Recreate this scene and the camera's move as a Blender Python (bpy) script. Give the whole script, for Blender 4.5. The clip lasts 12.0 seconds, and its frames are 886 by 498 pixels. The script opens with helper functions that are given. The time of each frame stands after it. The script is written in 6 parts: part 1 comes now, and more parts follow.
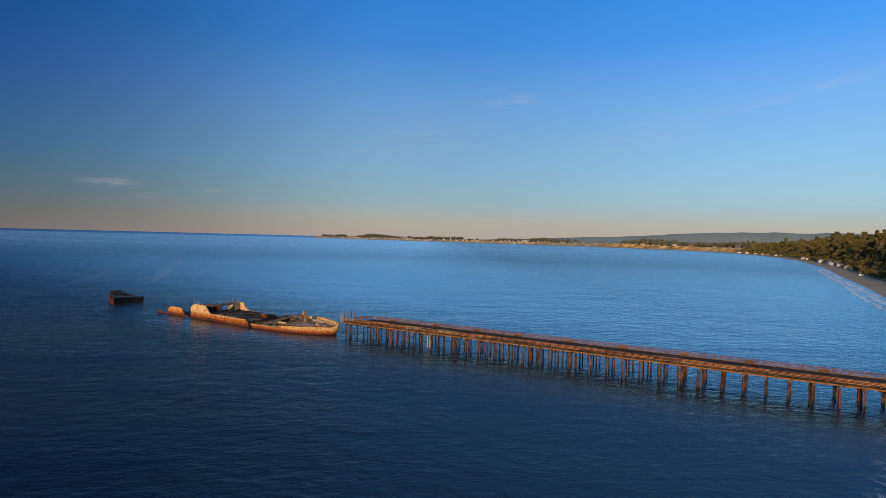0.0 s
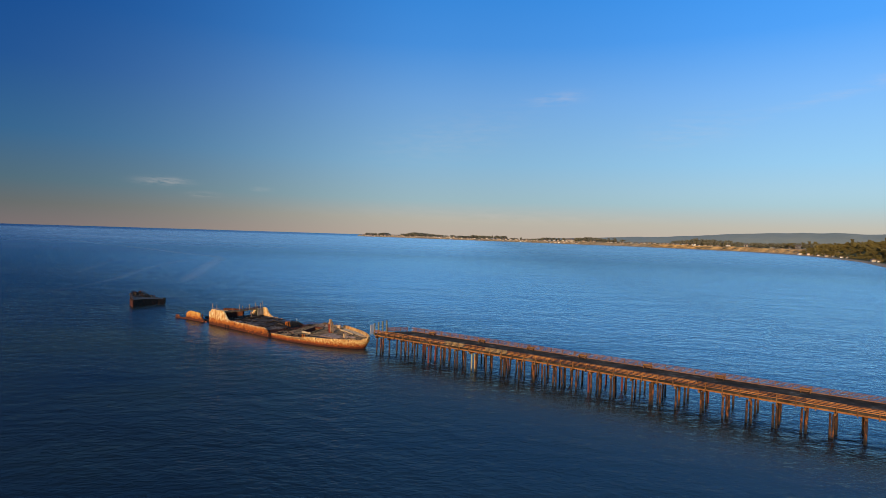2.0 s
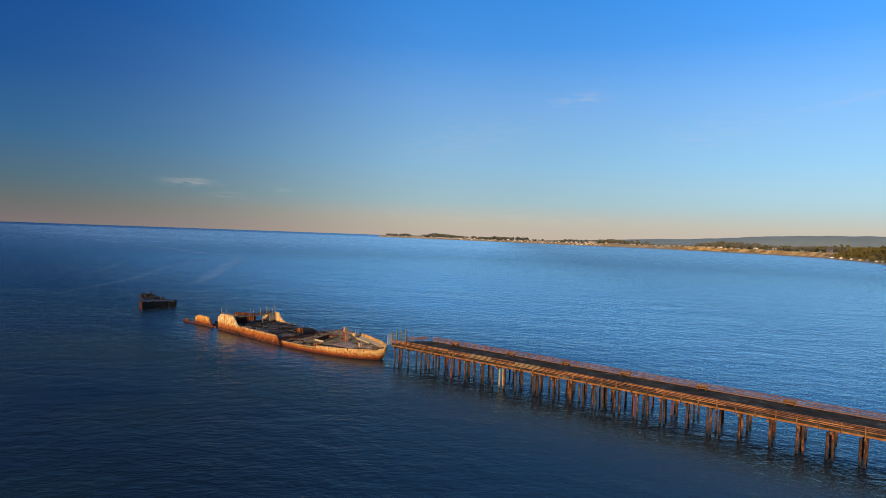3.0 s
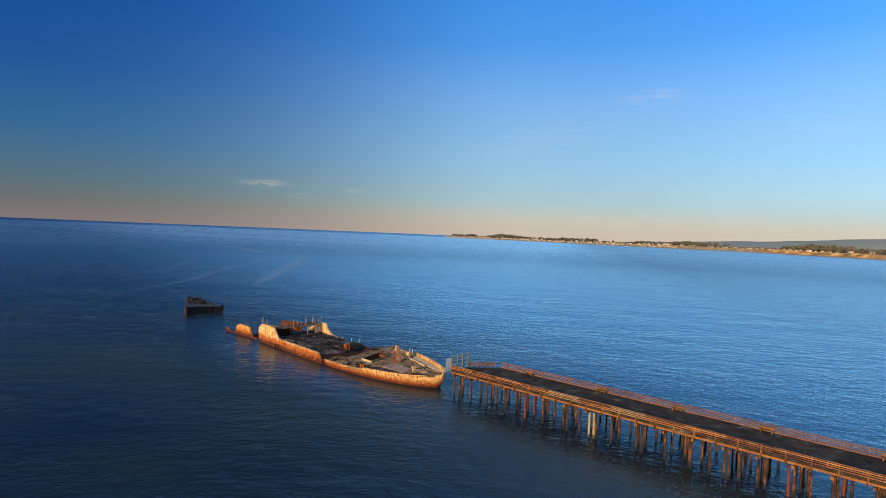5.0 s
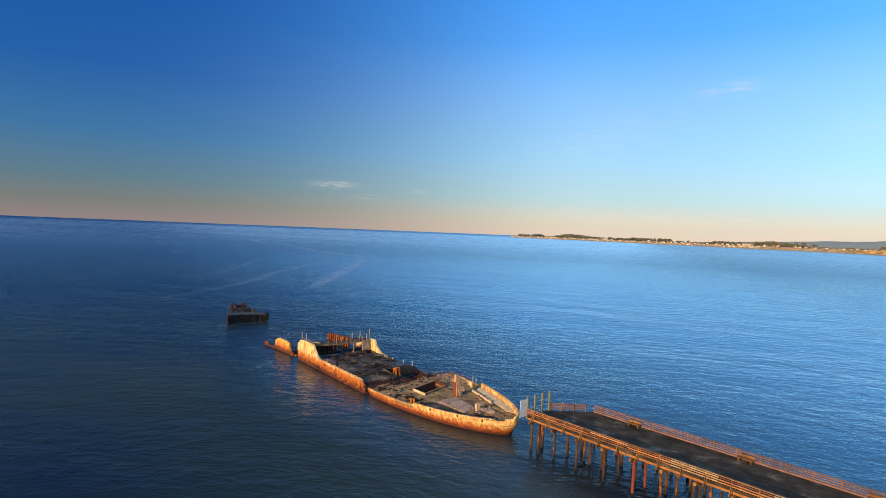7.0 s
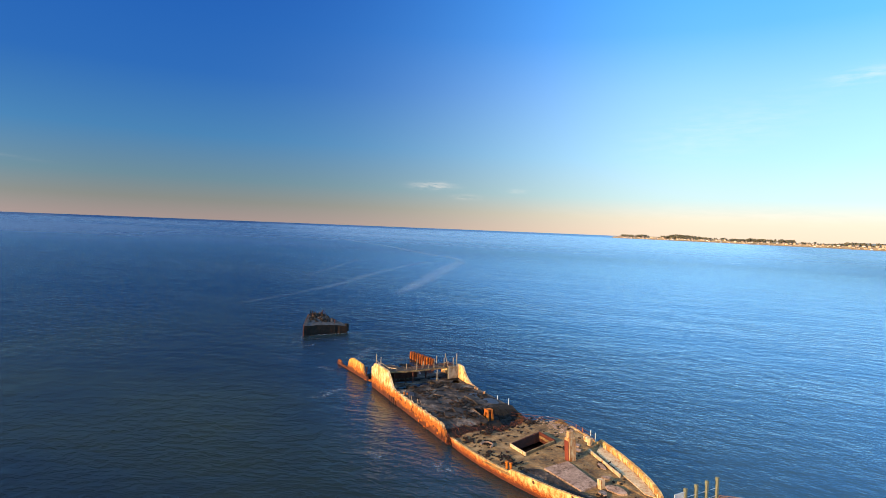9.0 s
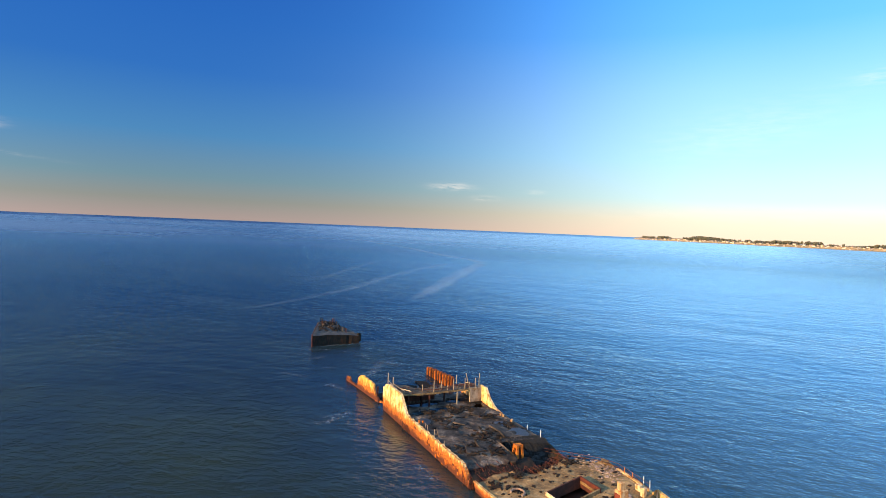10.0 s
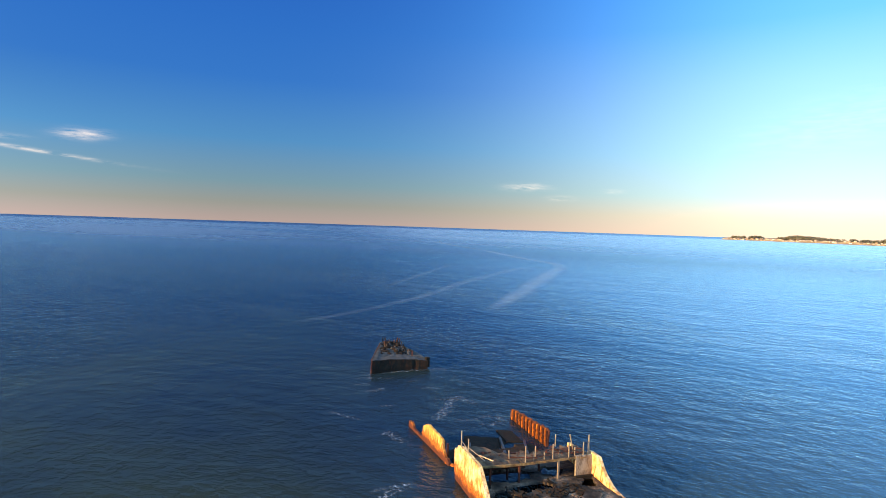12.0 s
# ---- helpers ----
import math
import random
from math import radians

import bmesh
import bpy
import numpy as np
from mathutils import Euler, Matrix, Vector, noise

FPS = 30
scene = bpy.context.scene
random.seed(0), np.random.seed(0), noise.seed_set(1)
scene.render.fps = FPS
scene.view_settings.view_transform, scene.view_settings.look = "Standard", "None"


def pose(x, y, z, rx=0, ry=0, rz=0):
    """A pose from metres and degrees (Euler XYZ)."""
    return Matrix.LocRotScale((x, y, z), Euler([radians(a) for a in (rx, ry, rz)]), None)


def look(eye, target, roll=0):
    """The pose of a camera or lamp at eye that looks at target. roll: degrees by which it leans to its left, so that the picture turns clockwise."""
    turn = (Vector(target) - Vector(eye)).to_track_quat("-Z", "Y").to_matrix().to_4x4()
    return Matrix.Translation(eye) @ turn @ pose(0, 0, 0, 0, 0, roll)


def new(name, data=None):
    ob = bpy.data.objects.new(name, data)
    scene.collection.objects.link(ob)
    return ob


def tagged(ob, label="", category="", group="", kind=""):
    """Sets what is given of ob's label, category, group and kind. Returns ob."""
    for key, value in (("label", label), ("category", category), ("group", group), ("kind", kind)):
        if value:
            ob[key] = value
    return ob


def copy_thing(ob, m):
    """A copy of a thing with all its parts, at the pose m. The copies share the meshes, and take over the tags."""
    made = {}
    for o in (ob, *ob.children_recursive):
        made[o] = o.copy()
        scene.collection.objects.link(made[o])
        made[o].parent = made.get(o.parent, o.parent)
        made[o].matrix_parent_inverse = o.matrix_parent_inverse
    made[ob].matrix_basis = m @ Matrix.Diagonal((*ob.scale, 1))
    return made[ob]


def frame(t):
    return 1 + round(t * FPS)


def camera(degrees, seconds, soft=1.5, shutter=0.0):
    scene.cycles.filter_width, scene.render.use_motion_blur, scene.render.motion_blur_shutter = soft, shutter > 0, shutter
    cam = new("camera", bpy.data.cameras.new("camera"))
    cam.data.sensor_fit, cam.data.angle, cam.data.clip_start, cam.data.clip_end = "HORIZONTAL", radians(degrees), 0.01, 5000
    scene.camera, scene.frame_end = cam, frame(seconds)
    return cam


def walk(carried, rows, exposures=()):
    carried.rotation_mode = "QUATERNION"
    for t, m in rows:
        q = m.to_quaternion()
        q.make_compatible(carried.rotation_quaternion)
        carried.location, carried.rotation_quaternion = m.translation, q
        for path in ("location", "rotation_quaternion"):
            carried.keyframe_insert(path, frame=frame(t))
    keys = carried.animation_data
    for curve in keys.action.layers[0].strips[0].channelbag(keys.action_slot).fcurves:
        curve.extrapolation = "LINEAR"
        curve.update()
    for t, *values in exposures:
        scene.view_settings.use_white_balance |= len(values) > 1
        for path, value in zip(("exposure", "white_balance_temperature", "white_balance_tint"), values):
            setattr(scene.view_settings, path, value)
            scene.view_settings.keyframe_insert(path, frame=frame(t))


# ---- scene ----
cam = camera(74.8, 12.0, soft=0.75)
PATH = [
    (0, (3.181, -15.608, 30.038), (3.198, -13.608, 29.998), 1.5),
    (0.5, (3.153, -9.308, 30.033), (3.136, -7.309, 29.988), 1.4),
    (1, (3.075, -2.993, 30.032), (3.025, -0.994, 29.985), 1.5),
    (1.5, (2.802, 3.376, 30.036), (2.715, 5.374, 29.989), 1.8),
    (2, (2.204, 9.766, 30.024), (2.074, 11.761, 29.976), 1.8),
    (2.5, (1.356, 16.179, 30.014), (1.188, 18.172, 29.966), 2.0),
    (3, (0.42, 22.512, 30.05), (0.219, 24.501, 30.003), 2.1),
    (5, (-3.237, 47.179, 30.335), (-3.662, 49.132, 30.281), 2.4),
    (5.5, (-4.606, 53.458, 30.341), (-5.066, 55.404, 30.286), 2.3),
    (6, (-6.191, 59.77, 30.36), (-6.691, 61.706, 30.302), 2.4),
    (6.5, (-7.883, 66.038, 30.391), (-8.452, 67.954, 30.33), 2.3),
    (7, (-9.769, 72.054, 30.393), (-10.411, 73.946, 30.33), 2.3),
    (9, (-19.126, 95.373, 30.701), (-20.075, 97.132, 30.625), 2.3),
    (9.5, (-22.276, 101.08, 30.839), (-23.255, 102.822, 30.762), 2.2),
    (10, (-25.708, 106.653, 30.903), (-26.713, 108.38, 30.828), 2.4),
    (10.5, (-29.216, 112.055, 30.945), (-30.282, 113.745, 30.868), 2.2),
    (11, (-32.731, 117.408, 30.972), (-33.862, 119.055, 30.896), 2.1),
    (11.5, (-36.503, 122.721, 31.022), (-37.695, 124.325, 30.944), 1.9),
    (12, (-40.762, 127.98, 31.134), (-41.98, 129.564, 31.054), 1.9),
]
EXPOSURES = [(0.0, 0.08, 6150, 9), (2.5, 0.31, 6300, 9), (5.5, 0.60, 6480, 9), (6.5, 0.80, 6620, 9), (9.5, 1.38, 7050, 10), (12.0, 1.60, 7300, 10)]
walk(cam, [(t, look(eye, target, roll)) for t, eye, target, roll in PATH], EXPOSURES)

# ---- light ----
SUN_AZ, SUN_EL = radians(247.0), radians(13.0)
sun_dir = Vector((math.cos(SUN_AZ) * math.cos(SUN_EL), math.sin(SUN_AZ) * math.cos(SUN_EL), math.sin(SUN_EL)))
sun_data = bpy.data.lights.new("sun", "SUN")
sun_data.energy, sun_data.angle, sun_data.color = 4.7, radians(0.53), (1.0, 0.67, 0.33)
sun = new("sun", sun_data)
sun.matrix_world = look(sun_dir * 500, (0, 0, 0))

world = bpy.data.worlds.new("sky")
scene.world = world
world.use_nodes = True
W = world.node_tree
W.nodes.clear()


def node(tree, kind, **sets):
    n = tree.nodes.new(kind)
    for k, v in sets.items():
        if k == "operation":
            n.operation = v
        elif k == "blend_type":
            n.blend_type = v
        elif k == "data_type":
            n.data_type = v
        elif k == "clamp":
            n.use_clamp = v
    return n


def math_node(tree, op, a, b=None, c=None, clamp=False):
    n = node(tree, "ShaderNodeMath", operation=op, clamp=clamp)
    for k, v in enumerate((a, b, c)):
        if v is None:
            continue
        if isinstance(v, (int, float)):
            n.inputs[k].default_value = v
        else:
            tree.links.new(v, n.inputs[k])
    return n.outputs[0]


def mix_colour(tree, f, a, b, blend="MIX"):
    n = tree.nodes.new("ShaderNodeMix")
    n.data_type, n.blend_type = "RGBA", blend
    for sock, v in ((n.inputs[0], f), (n.inputs[6], a), (n.inputs[7], b)):
        if isinstance(v, (int, float)):
            sock.default_value = v
        elif isinstance(v, tuple):
            sock.default_value = (*v[:3], 1)
        else:
            tree.links.new(v, sock)
    return n.outputs[2]


def ramp(tree, f, stops):
    n = tree.nodes.new("ShaderNodeValToRGB")
    el = n.color_ramp.elements
    while len(el) < len(stops):
        el.new(0.5)
    for e, (p, c) in zip(el, stops):
        e.position, e.color = p, (*c, 1)
    tree.links.new(f, n.inputs[0])
    return n.outputs[0]


def srgb(r, g, b):
    return tuple(((v / 255 + 0.055) / 1.055) ** 2.4 if v > 10 else v / 255 / 12.92 for v in (r, g, b))


def build_sky():
    tc = W.nodes.new("ShaderNodeTexCoord")
    sep = W.nodes.new("ShaderNodeSeparateXYZ")
    W.links.new(tc.outputs["Generated"], sep.inputs[0])
    x, y, z = sep.outputs
    nishita = W.nodes.new("ShaderNodeTexSky")
    nishita.sky_type, nishita.sun_disc = "NISHITA", False
    nishita.sun_elevation, nishita.sun_rotation = SUN_EL, radians(90.0) - SUN_AZ
    el = math_node(W, "MULTIPLY", math_node(W, "ARCSINE", z), 180 / math.pi)
    f = math_node(W, "DIVIDE", el, 60.0, clamp=True)
    bright = ramp(W, f, [(0.0, srgb(194, 177, 161)), (1.5 / 60, srgb(188, 182, 168)), (3.4 / 60, srgb(160, 187, 194)), (7.0 / 60, srgb(139, 184, 214)),
                         (13 / 60, srgb(114, 167, 222)), (18 / 60, srgb(75, 147, 223)), (25 / 60, srgb(46, 132, 218)), (40 / 60, srgb(158, 206, 252)), (1.0, srgb(146, 196, 248))])
    dark = ramp(W, f, [(0.0, srgb(156, 138, 142)), (1.6 / 60, srgb(128, 130, 134)), (3.6 / 60, srgb(98, 129, 152)), (7.5 / 60, srgb(60, 120, 178)),
                       (13 / 60, srgb(30, 98, 182)), (18 / 60, srgb(22, 91, 180)), (25 / 60, srgb(16, 79, 173)), (36 / 60, srgb(10, 46, 124)), (1.0, srgb(8, 40, 110))])
    dark = mix_colour(W, 1.0, dark, (0.56, 0.60, 0.57), "MULTIPLY")
    # the sky is deepest a quarter turn from the sun and palest opposite to it
    flat = math_node(W, "SQRT", math_node(W, "ADD", math_node(W, "MULTIPLY", x, x), math_node(W, "MULTIPLY", y, y)))
    dx, dy = math.cos(radians(153)), math.sin(radians(153))
    side = math_node(W, "DIVIDE", math_node(W, "ADD", math_node(W, "MULTIPLY", x, dx), math_node(W, "MULTIPLY", y, dy)), flat)
    n = W.nodes.new("ShaderNodeMapRange")
    n.interpolation_type = "SMOOTHSTEP"
    W.links.new(math_node(W, "ADD", side, math_node(W, "MULTIPLY", math_node(W, "MAXIMUM", math_node(W, "SUBTRACT", z, 0.36), 0.0), 0.35)), n.inputs[0])
    for k, v in zip((1, 2, 3, 4), (0.50, 1.0, 0.0, 1.0)):
        n.inputs[k].default_value = v
    sky = mix_colour(W, n.outputs[0], bright, dark)
    az = math_node(W, "MULTIPLY", math_node(W, "ARCTAN2", y, x), 180 / math.pi)

    def smooth(value, lo, hi, a, b):
        r = W.nodes.new("ShaderNodeMapRange")
        r.interpolation_type = "SMOOTHSTEP"
        W.links.new(value, r.inputs[0])
        for k, v in zip((1, 2, 3, 4), (lo, hi, a, b)):
            r.inputs[k].default_value = v
        return r.outputs[0]

    # brighter low haze towards the sun, and a paler sky over the land
    haze = math_node(W, "MULTIPLY", smooth(az, 146, 170, 0.0, 0.28), smooth(el, 1, 13, 1.0, 0.0))
    land = math_node(W, "MULTIPLY", smooth(az, 52, 96, 0.38, 0.0), smooth(el, 0.5, 5, 0.35, 1.0))
    lift = math_node(W, "ADD", math_node(W, "ADD", haze, land), 1.0)
    grey = W.nodes.new("ShaderNodeCombineColor")
    for k in range(3):
        W.links.new(lift, grey.inputs[k])
    sky = mix_colour(W, 1.0, sky, grey.outputs[0], "MULTIPLY")
    # wisps of cirrus: azimuth, elevation, half width, half height, slope, strength
    noise_map = W.nodes.new("ShaderNodeMapping")
    noise_map.inputs["Scale"].default_value = (9, 9, 55)
    W.links.new(tc.outputs["Generated"], noise_map.inputs[0])
    nz = W.nodes.new("ShaderNodeTexNoise")
    nz.inputs["Scale"].default_value, nz.inputs["Detail"].default_value, nz.inputs["Roughness"].default_value = 2.6, 6, 0.62
    W.links.new(noise_map.outputs[0], nz.inputs["Vector"])
    wisps = [(119.6, 4.0, 1.7, 0.30, -0.02, 0.7), (116.2, 3.0, 1.1, 0.2, 0.0, 0.4), (111.6, 3.75, 1.0, 0.18, 0.0, 0.35),
             (83.2, 13.2, 2.2, 0.55, -0.1, 0.36), (93.0, 9.6, 6.5, 1.9, -0.2, 0.12), (57.5, 12.9, 7.0, 0.45, -0.22, 0.22), (71.0, 10.0, 4.5, 1.4, -0.15, 0.14),
             (159.6, 6.6, 1.5, 0.38, -0.05, 0.75), (163.0, 5.0, 5.0, 0.14, 0.1, 0.6), (166, 5.9, 2.0, 0.2, 0.0, 0.5), (88, 2.0, 14, 0.7, 0.0, 0.18)]
    total = None
    for a, e, wa, we, slope, k in wisps:
        da = math_node(W, "SUBTRACT", az, a)
        de = math_node(W, "SUBTRACT", math_node(W, "SUBTRACT", el, e), math_node(W, "MULTIPLY", da, slope))
        qa, qe = math_node(W, "DIVIDE", da, wa), math_node(W, "DIVIDE", de, we)
        q = math_node(W, "ADD", math_node(W, "MULTIPLY", qa, qa), math_node(W, "MULTIPLY", qe, qe))
        g = math_node(W, "MULTIPLY", math_node(W, "EXPONENT", math_node(W, "MULTIPLY", q, -1.0)), k)
        total = g if total is None else math_node(W, "ADD", total, g)
    rough = W.nodes.new("ShaderNodeMapRange")
    W.links.new(nz.outputs[0], rough.inputs[0])
    for k, v in zip((1, 2, 3, 4), (0.38, 0.72, 0.0, 1.0)):
        rough.inputs[k].default_value = v
    cover = math_node(W, "MULTIPLY", math_node(W, "MULTIPLY", total, rough.outputs[0]), 0.9, clamp=True)
    sky = mix_colour(W, cover, sky, srgb(222, 206, 196))
    dim = mix_colour(W, 1.0, nishita.outputs[0], (0.09, 0.09, 0.09), "MULTIPLY")
    sky = mix_colour(W, 0.03, sky, dim)
    bg = W.nodes.new("ShaderNodeBackground")
    W.links.new(sky, bg.inputs[0])
    bg.inputs[1].default_value = SKY_STRENGTH
    out = W.nodes.new("ShaderNodeOutputWorld")
    W.links.new(bg.outputs[0], out.inputs[0])


SKY_STRENGTH = 0.80
build_sky()

# ---- materials ----


def material(name, colours, scale=1.0, fine=12.0, rough=0.85, metal=0.0, bump=0.3, relief=0.05, stretch=(1, 1, 1), spread=0.25, vary=0.0, streak=None, specular=0.3):
    """Noise at two scales between two to four colours, with bump; vary: change from object to object; streak: (colour, amount) for stains that run down."""
    m = bpy.data.materials.new(name)
    m.use_nodes = True
    t = m.node_tree
    p = t.nodes["Principled BSDF"]
    geo = t.nodes.new("ShaderNodeNewGeometry")
    mp = t.nodes.new("ShaderNodeMapping")
    mp.inputs["Scale"].default_value = stretch
    t.links.new(geo.outputs["Position"], mp.inputs[0])
    big = t.nodes.new("ShaderNodeTexNoise")
    big.inputs["Scale"].default_value, big.inputs["Detail"].default_value, big.inputs["Roughness"].default_value = scale, 5, 0.65
    small = t.nodes.new("ShaderNodeTexNoise")
    small.inputs["Scale"].default_value, small.inputs["Detail"].default_value, small.inputs["Roughness"].default_value = fine, 6, 0.7
    for n in (big, small):
        t.links.new(mp.outputs[0], n.inputs["Vector"])
    mixed = math_node(t, "ADD", math_node(t, "MULTIPLY", big.outputs[0], 0.68), math_node(t, "MULTIPLY", small.outputs[0], 0.32))
    if vary:
        info = t.nodes.new("ShaderNodeObjectInfo")
        mixed = math_node(t, "ADD", mixed, math_node(t, "MULTIPLY", math_node(t, "SUBTRACT", info.outputs["Random"], 0.5), vary))
    k = len(colours) - 1
    col = ramp(t, mixed, [(0.5 + spread * (2 * i / k - 1), c) for i, c in enumerate(colours)])
    if streak:
        smap = t.nodes.new("ShaderNodeMapping")
        smap.inputs["Scale"].default_value = (2.6, 2.6, 0.8)
        t.links.new(geo.outputs["Position"], smap.inputs[0])
        sn = t.nodes.new("ShaderNodeTexNoise")
        sn.inputs["Scale"].default_value, sn.inputs["Detail"].default_value, sn.inputs["Roughness"].default_value = 1.0, 6, 0.7
        t.links.new(smap.outputs[0], sn.inputs["Vector"])
        mr = t.nodes.new("ShaderNodeMapRange")
        t.links.new(sn.outputs[0], mr.inputs[0])
        for i, v in zip((1, 2, 3, 4), (0.58 - 0.2 * streak[1], 0.72 - 0.12 * streak[1], 0.0, 1.0)):
            mr.inputs[i].default_value = v
        col = mix_colour(t, mr.outputs[0], col, streak[0])
    t.links.new(col, p.inputs["Base Color"])
    p.inputs["Metallic"].default_value = metal
    p.inputs["Specular IOR Level"].default_value = specular
    rr = t.nodes.new("ShaderNodeMapRange")
    t.links.new(small.outputs[0], rr.inputs[0])
    for i, v in zip((1, 2, 3, 4), (0.3, 0.7, max(0.05, rough - 0.12), min(1, rough + 0.1))):
        rr.inputs[i].default_value = v
    t.links.new(rr.outputs[0], p.inputs["Roughness"])
    b = t.nodes.new("ShaderNodeBump")
    b.inputs["Strength"].default_value, b.inputs["Distance"].default_value = bump, relief
    t.links.new(mixed, b.inputs["Height"])
    t.links.new(b.outputs[0], p.inputs["Normal"])
    return m


def tide_material(name, dry, wet, level, band, rough=0.85, drips=0.5, rust=(0.34, 0.095, 0.008), rust_level=None, ragged=7.0):
    """Concrete or timber above, rust growing downwards in patches, wet growth near the water line."""
    m = material(name, dry, scale=0.9, fine=7, rough=rough, bump=0.7, relief=0.08, streak=((0.30, 0.085, 0.010), drips), spread=0.16)
    t = m.node_tree
    p = t.nodes["Principled BSDF"]
    col = p.inputs["Base Color"].links[0].from_socket
    geo = t.nodes.new("ShaderNodeNewGeometry")
    sep = t.nodes.new("ShaderNodeSeparateXYZ")
    t.links.new(geo.outputs["Position"], sep.inputs[0])

    run = t.nodes.new("ShaderNodeMapping")
    run.inputs["Scale"].default_value = (1.5, 1.5, 0.4)
    t.links.new(geo.outputs["Position"], run.inputs[0])

    def band_of(scale, amount, centre, width, streaky=False):
        nz = t.nodes.new("ShaderNodeTexNoise")
        nz.inputs["Scale"].default_value, nz.inputs["Detail"].default_value, nz.inputs["Roughness"].default_value = scale, 7, 0.7
        t.links.new(run.outputs[0] if streaky else geo.outputs["Position"], nz.inputs["Vector"])
        h = math_node(t, "ADD", sep.outputs[2], math_node(t, "MULTIPLY", math_node(t, "SUBTRACT", nz.outputs[0], 0.5), amount))
        mr = t.nodes.new("ShaderNodeMapRange")
        mr.interpolation_type = "SMOOTHSTEP"
        t.links.new(h, mr.inputs[0])
        for i, v in zip((1, 2, 3, 4), (centre - width * 0.5, centre + width * 0.5, 1.0, 0.0)):
            mr.inputs[i].default_value = v
        return mr.outputs[0]

    if rust_level is not None:
        grain = t.nodes.new("ShaderNodeTexNoise")
        grain.inputs["Scale"].default_value, grain.inputs["Detail"].default_value, grain.inputs["Roughness"].default_value = 4.5, 6, 0.75
        t.links.new(geo.outputs["Position"], grain.inputs["Vector"])
        r, g, b = rust
        flaky = ramp(t, grain.outputs[0], [(0.38, (r * 0.5, g * 0.4, b * 0.5)), (0.5, rust), (0.62, (r * 1.55, g * 2.5, b * 4.0))])
        col = mix_colour(t, band_of(1.5, ragged, rust_level, 0.8, True), col, flaky)
        # dark pits and flaked patches
        pits = t.nodes.new("ShaderNodeTexNoise")
        pits.inputs["Scale"].default_value, pits.inputs["Detail"].default_value, pits.inputs["Roughness"].default_value = 3.2, 8, 0.75
        t.links.new(geo.outputs["Position"], pits.inputs["Vector"])
        mr = t.nodes.new("ShaderNodeMapRange")
        t.links.new(pits.outputs[0], mr.inputs[0])
        for i, v in zip((1, 2, 3, 4), (0.575, 0.67, 0.0, 0.88)):
            mr.inputs[i].default_value = v
        col = mix_colour(t, mr.outputs[0], col, (0.09, 0.028, 0.006))
    t.links.new(mix_colour(t, band_of(0.9, band * 2.4, level, band), col, wet), p.inputs["Base Color"])
    return m


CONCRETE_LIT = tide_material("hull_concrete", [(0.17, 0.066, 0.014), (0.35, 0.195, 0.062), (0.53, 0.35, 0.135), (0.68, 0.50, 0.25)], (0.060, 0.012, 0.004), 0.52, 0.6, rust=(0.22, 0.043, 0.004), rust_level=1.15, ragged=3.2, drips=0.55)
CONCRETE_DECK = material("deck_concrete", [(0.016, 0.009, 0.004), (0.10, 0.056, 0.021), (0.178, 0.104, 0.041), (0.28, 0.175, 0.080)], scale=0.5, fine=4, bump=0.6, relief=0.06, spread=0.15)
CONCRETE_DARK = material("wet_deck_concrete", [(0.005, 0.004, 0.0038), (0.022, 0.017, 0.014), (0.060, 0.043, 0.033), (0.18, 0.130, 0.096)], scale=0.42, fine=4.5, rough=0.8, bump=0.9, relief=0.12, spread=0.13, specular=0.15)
CONCRETE_PALE = material("pale_concrete", [(0.22, 0.14, 0.07), (0.42, 0.31, 0.18), (0.58, 0.47, 0.31)], scale=1.1, fine=10, bump=0.5, relief=0.05, streak=((0.26, 0.085, 0.015), 0.45))
CONCRETE_WALL = tide_material("superstructure_concrete", [(0.27, 0.125, 0.032), (0.46, 0.29, 0.105), (0.61, 0.45, 0.22), (0.73, 0.61, 0.41)], (0.060, 0.013, 0.003), 1.0, 0.9, rust=(0.26, 0.062, 0.005), rust_level=2.15, ragged=4.4, drips=0.65)
FRAGMENT = tide_material("rusted_fragment", [(0.30, 0.11, 0.012), (0.48, 0.27, 0.06), (0.62, 0.44, 0.18)], (0.06, 0.013, 0.003), 0.95, 0.9, rust=(0.27, 0.064, 0.005), rust_level=1.9)
BRIDGE_DECK = material("bridge_deck", [(0.011, 0.007, 0.0045), (0.042, 0.025, 0.014), (0.085, 0.051, 0.029), (0.16, 0.105, 0.062)], scale=0.6, fine=5, rough=0.85, bump=0.6, relief=0.06, spread=0.14)
RUSTY_PALE = material("rust_stained_concrete", [(0.20, 0.10, 0.04), (0.36, 0.23, 0.11), (0.52, 0.40, 0.24)], scale=1.1, fine=10, bump=0.5, relief=0.05, streak=((0.24, 0.07, 0.010), 0.85))
CONCRETE_GREY = material("grey_bulkhead", [(0.11, 0.085, 0.06), (0.21, 0.17, 0.125), (0.31, 0.26, 0.20)], scale=1.2, fine=8, bump=0.4, streak=((0.075, 0.04, 0.022), 0.55))
STANCHION = material("weathered_stanchion", [(0.09, 0.062, 0.04), (0.19, 0.14, 0.095), (0.30, 0.23, 0.16)], scale=1.5, fine=10, bump=0.4)
PINK_SLAB = material("pink_slab", [(0.09, 0.055, 0.035), (0.24, 0.15, 0.105), (0.36, 0.245, 0.175)], scale=0.9, fine=7, bump=0.4, spread=0.16, streak=((0.055, 0.026, 0.014), 0.45))
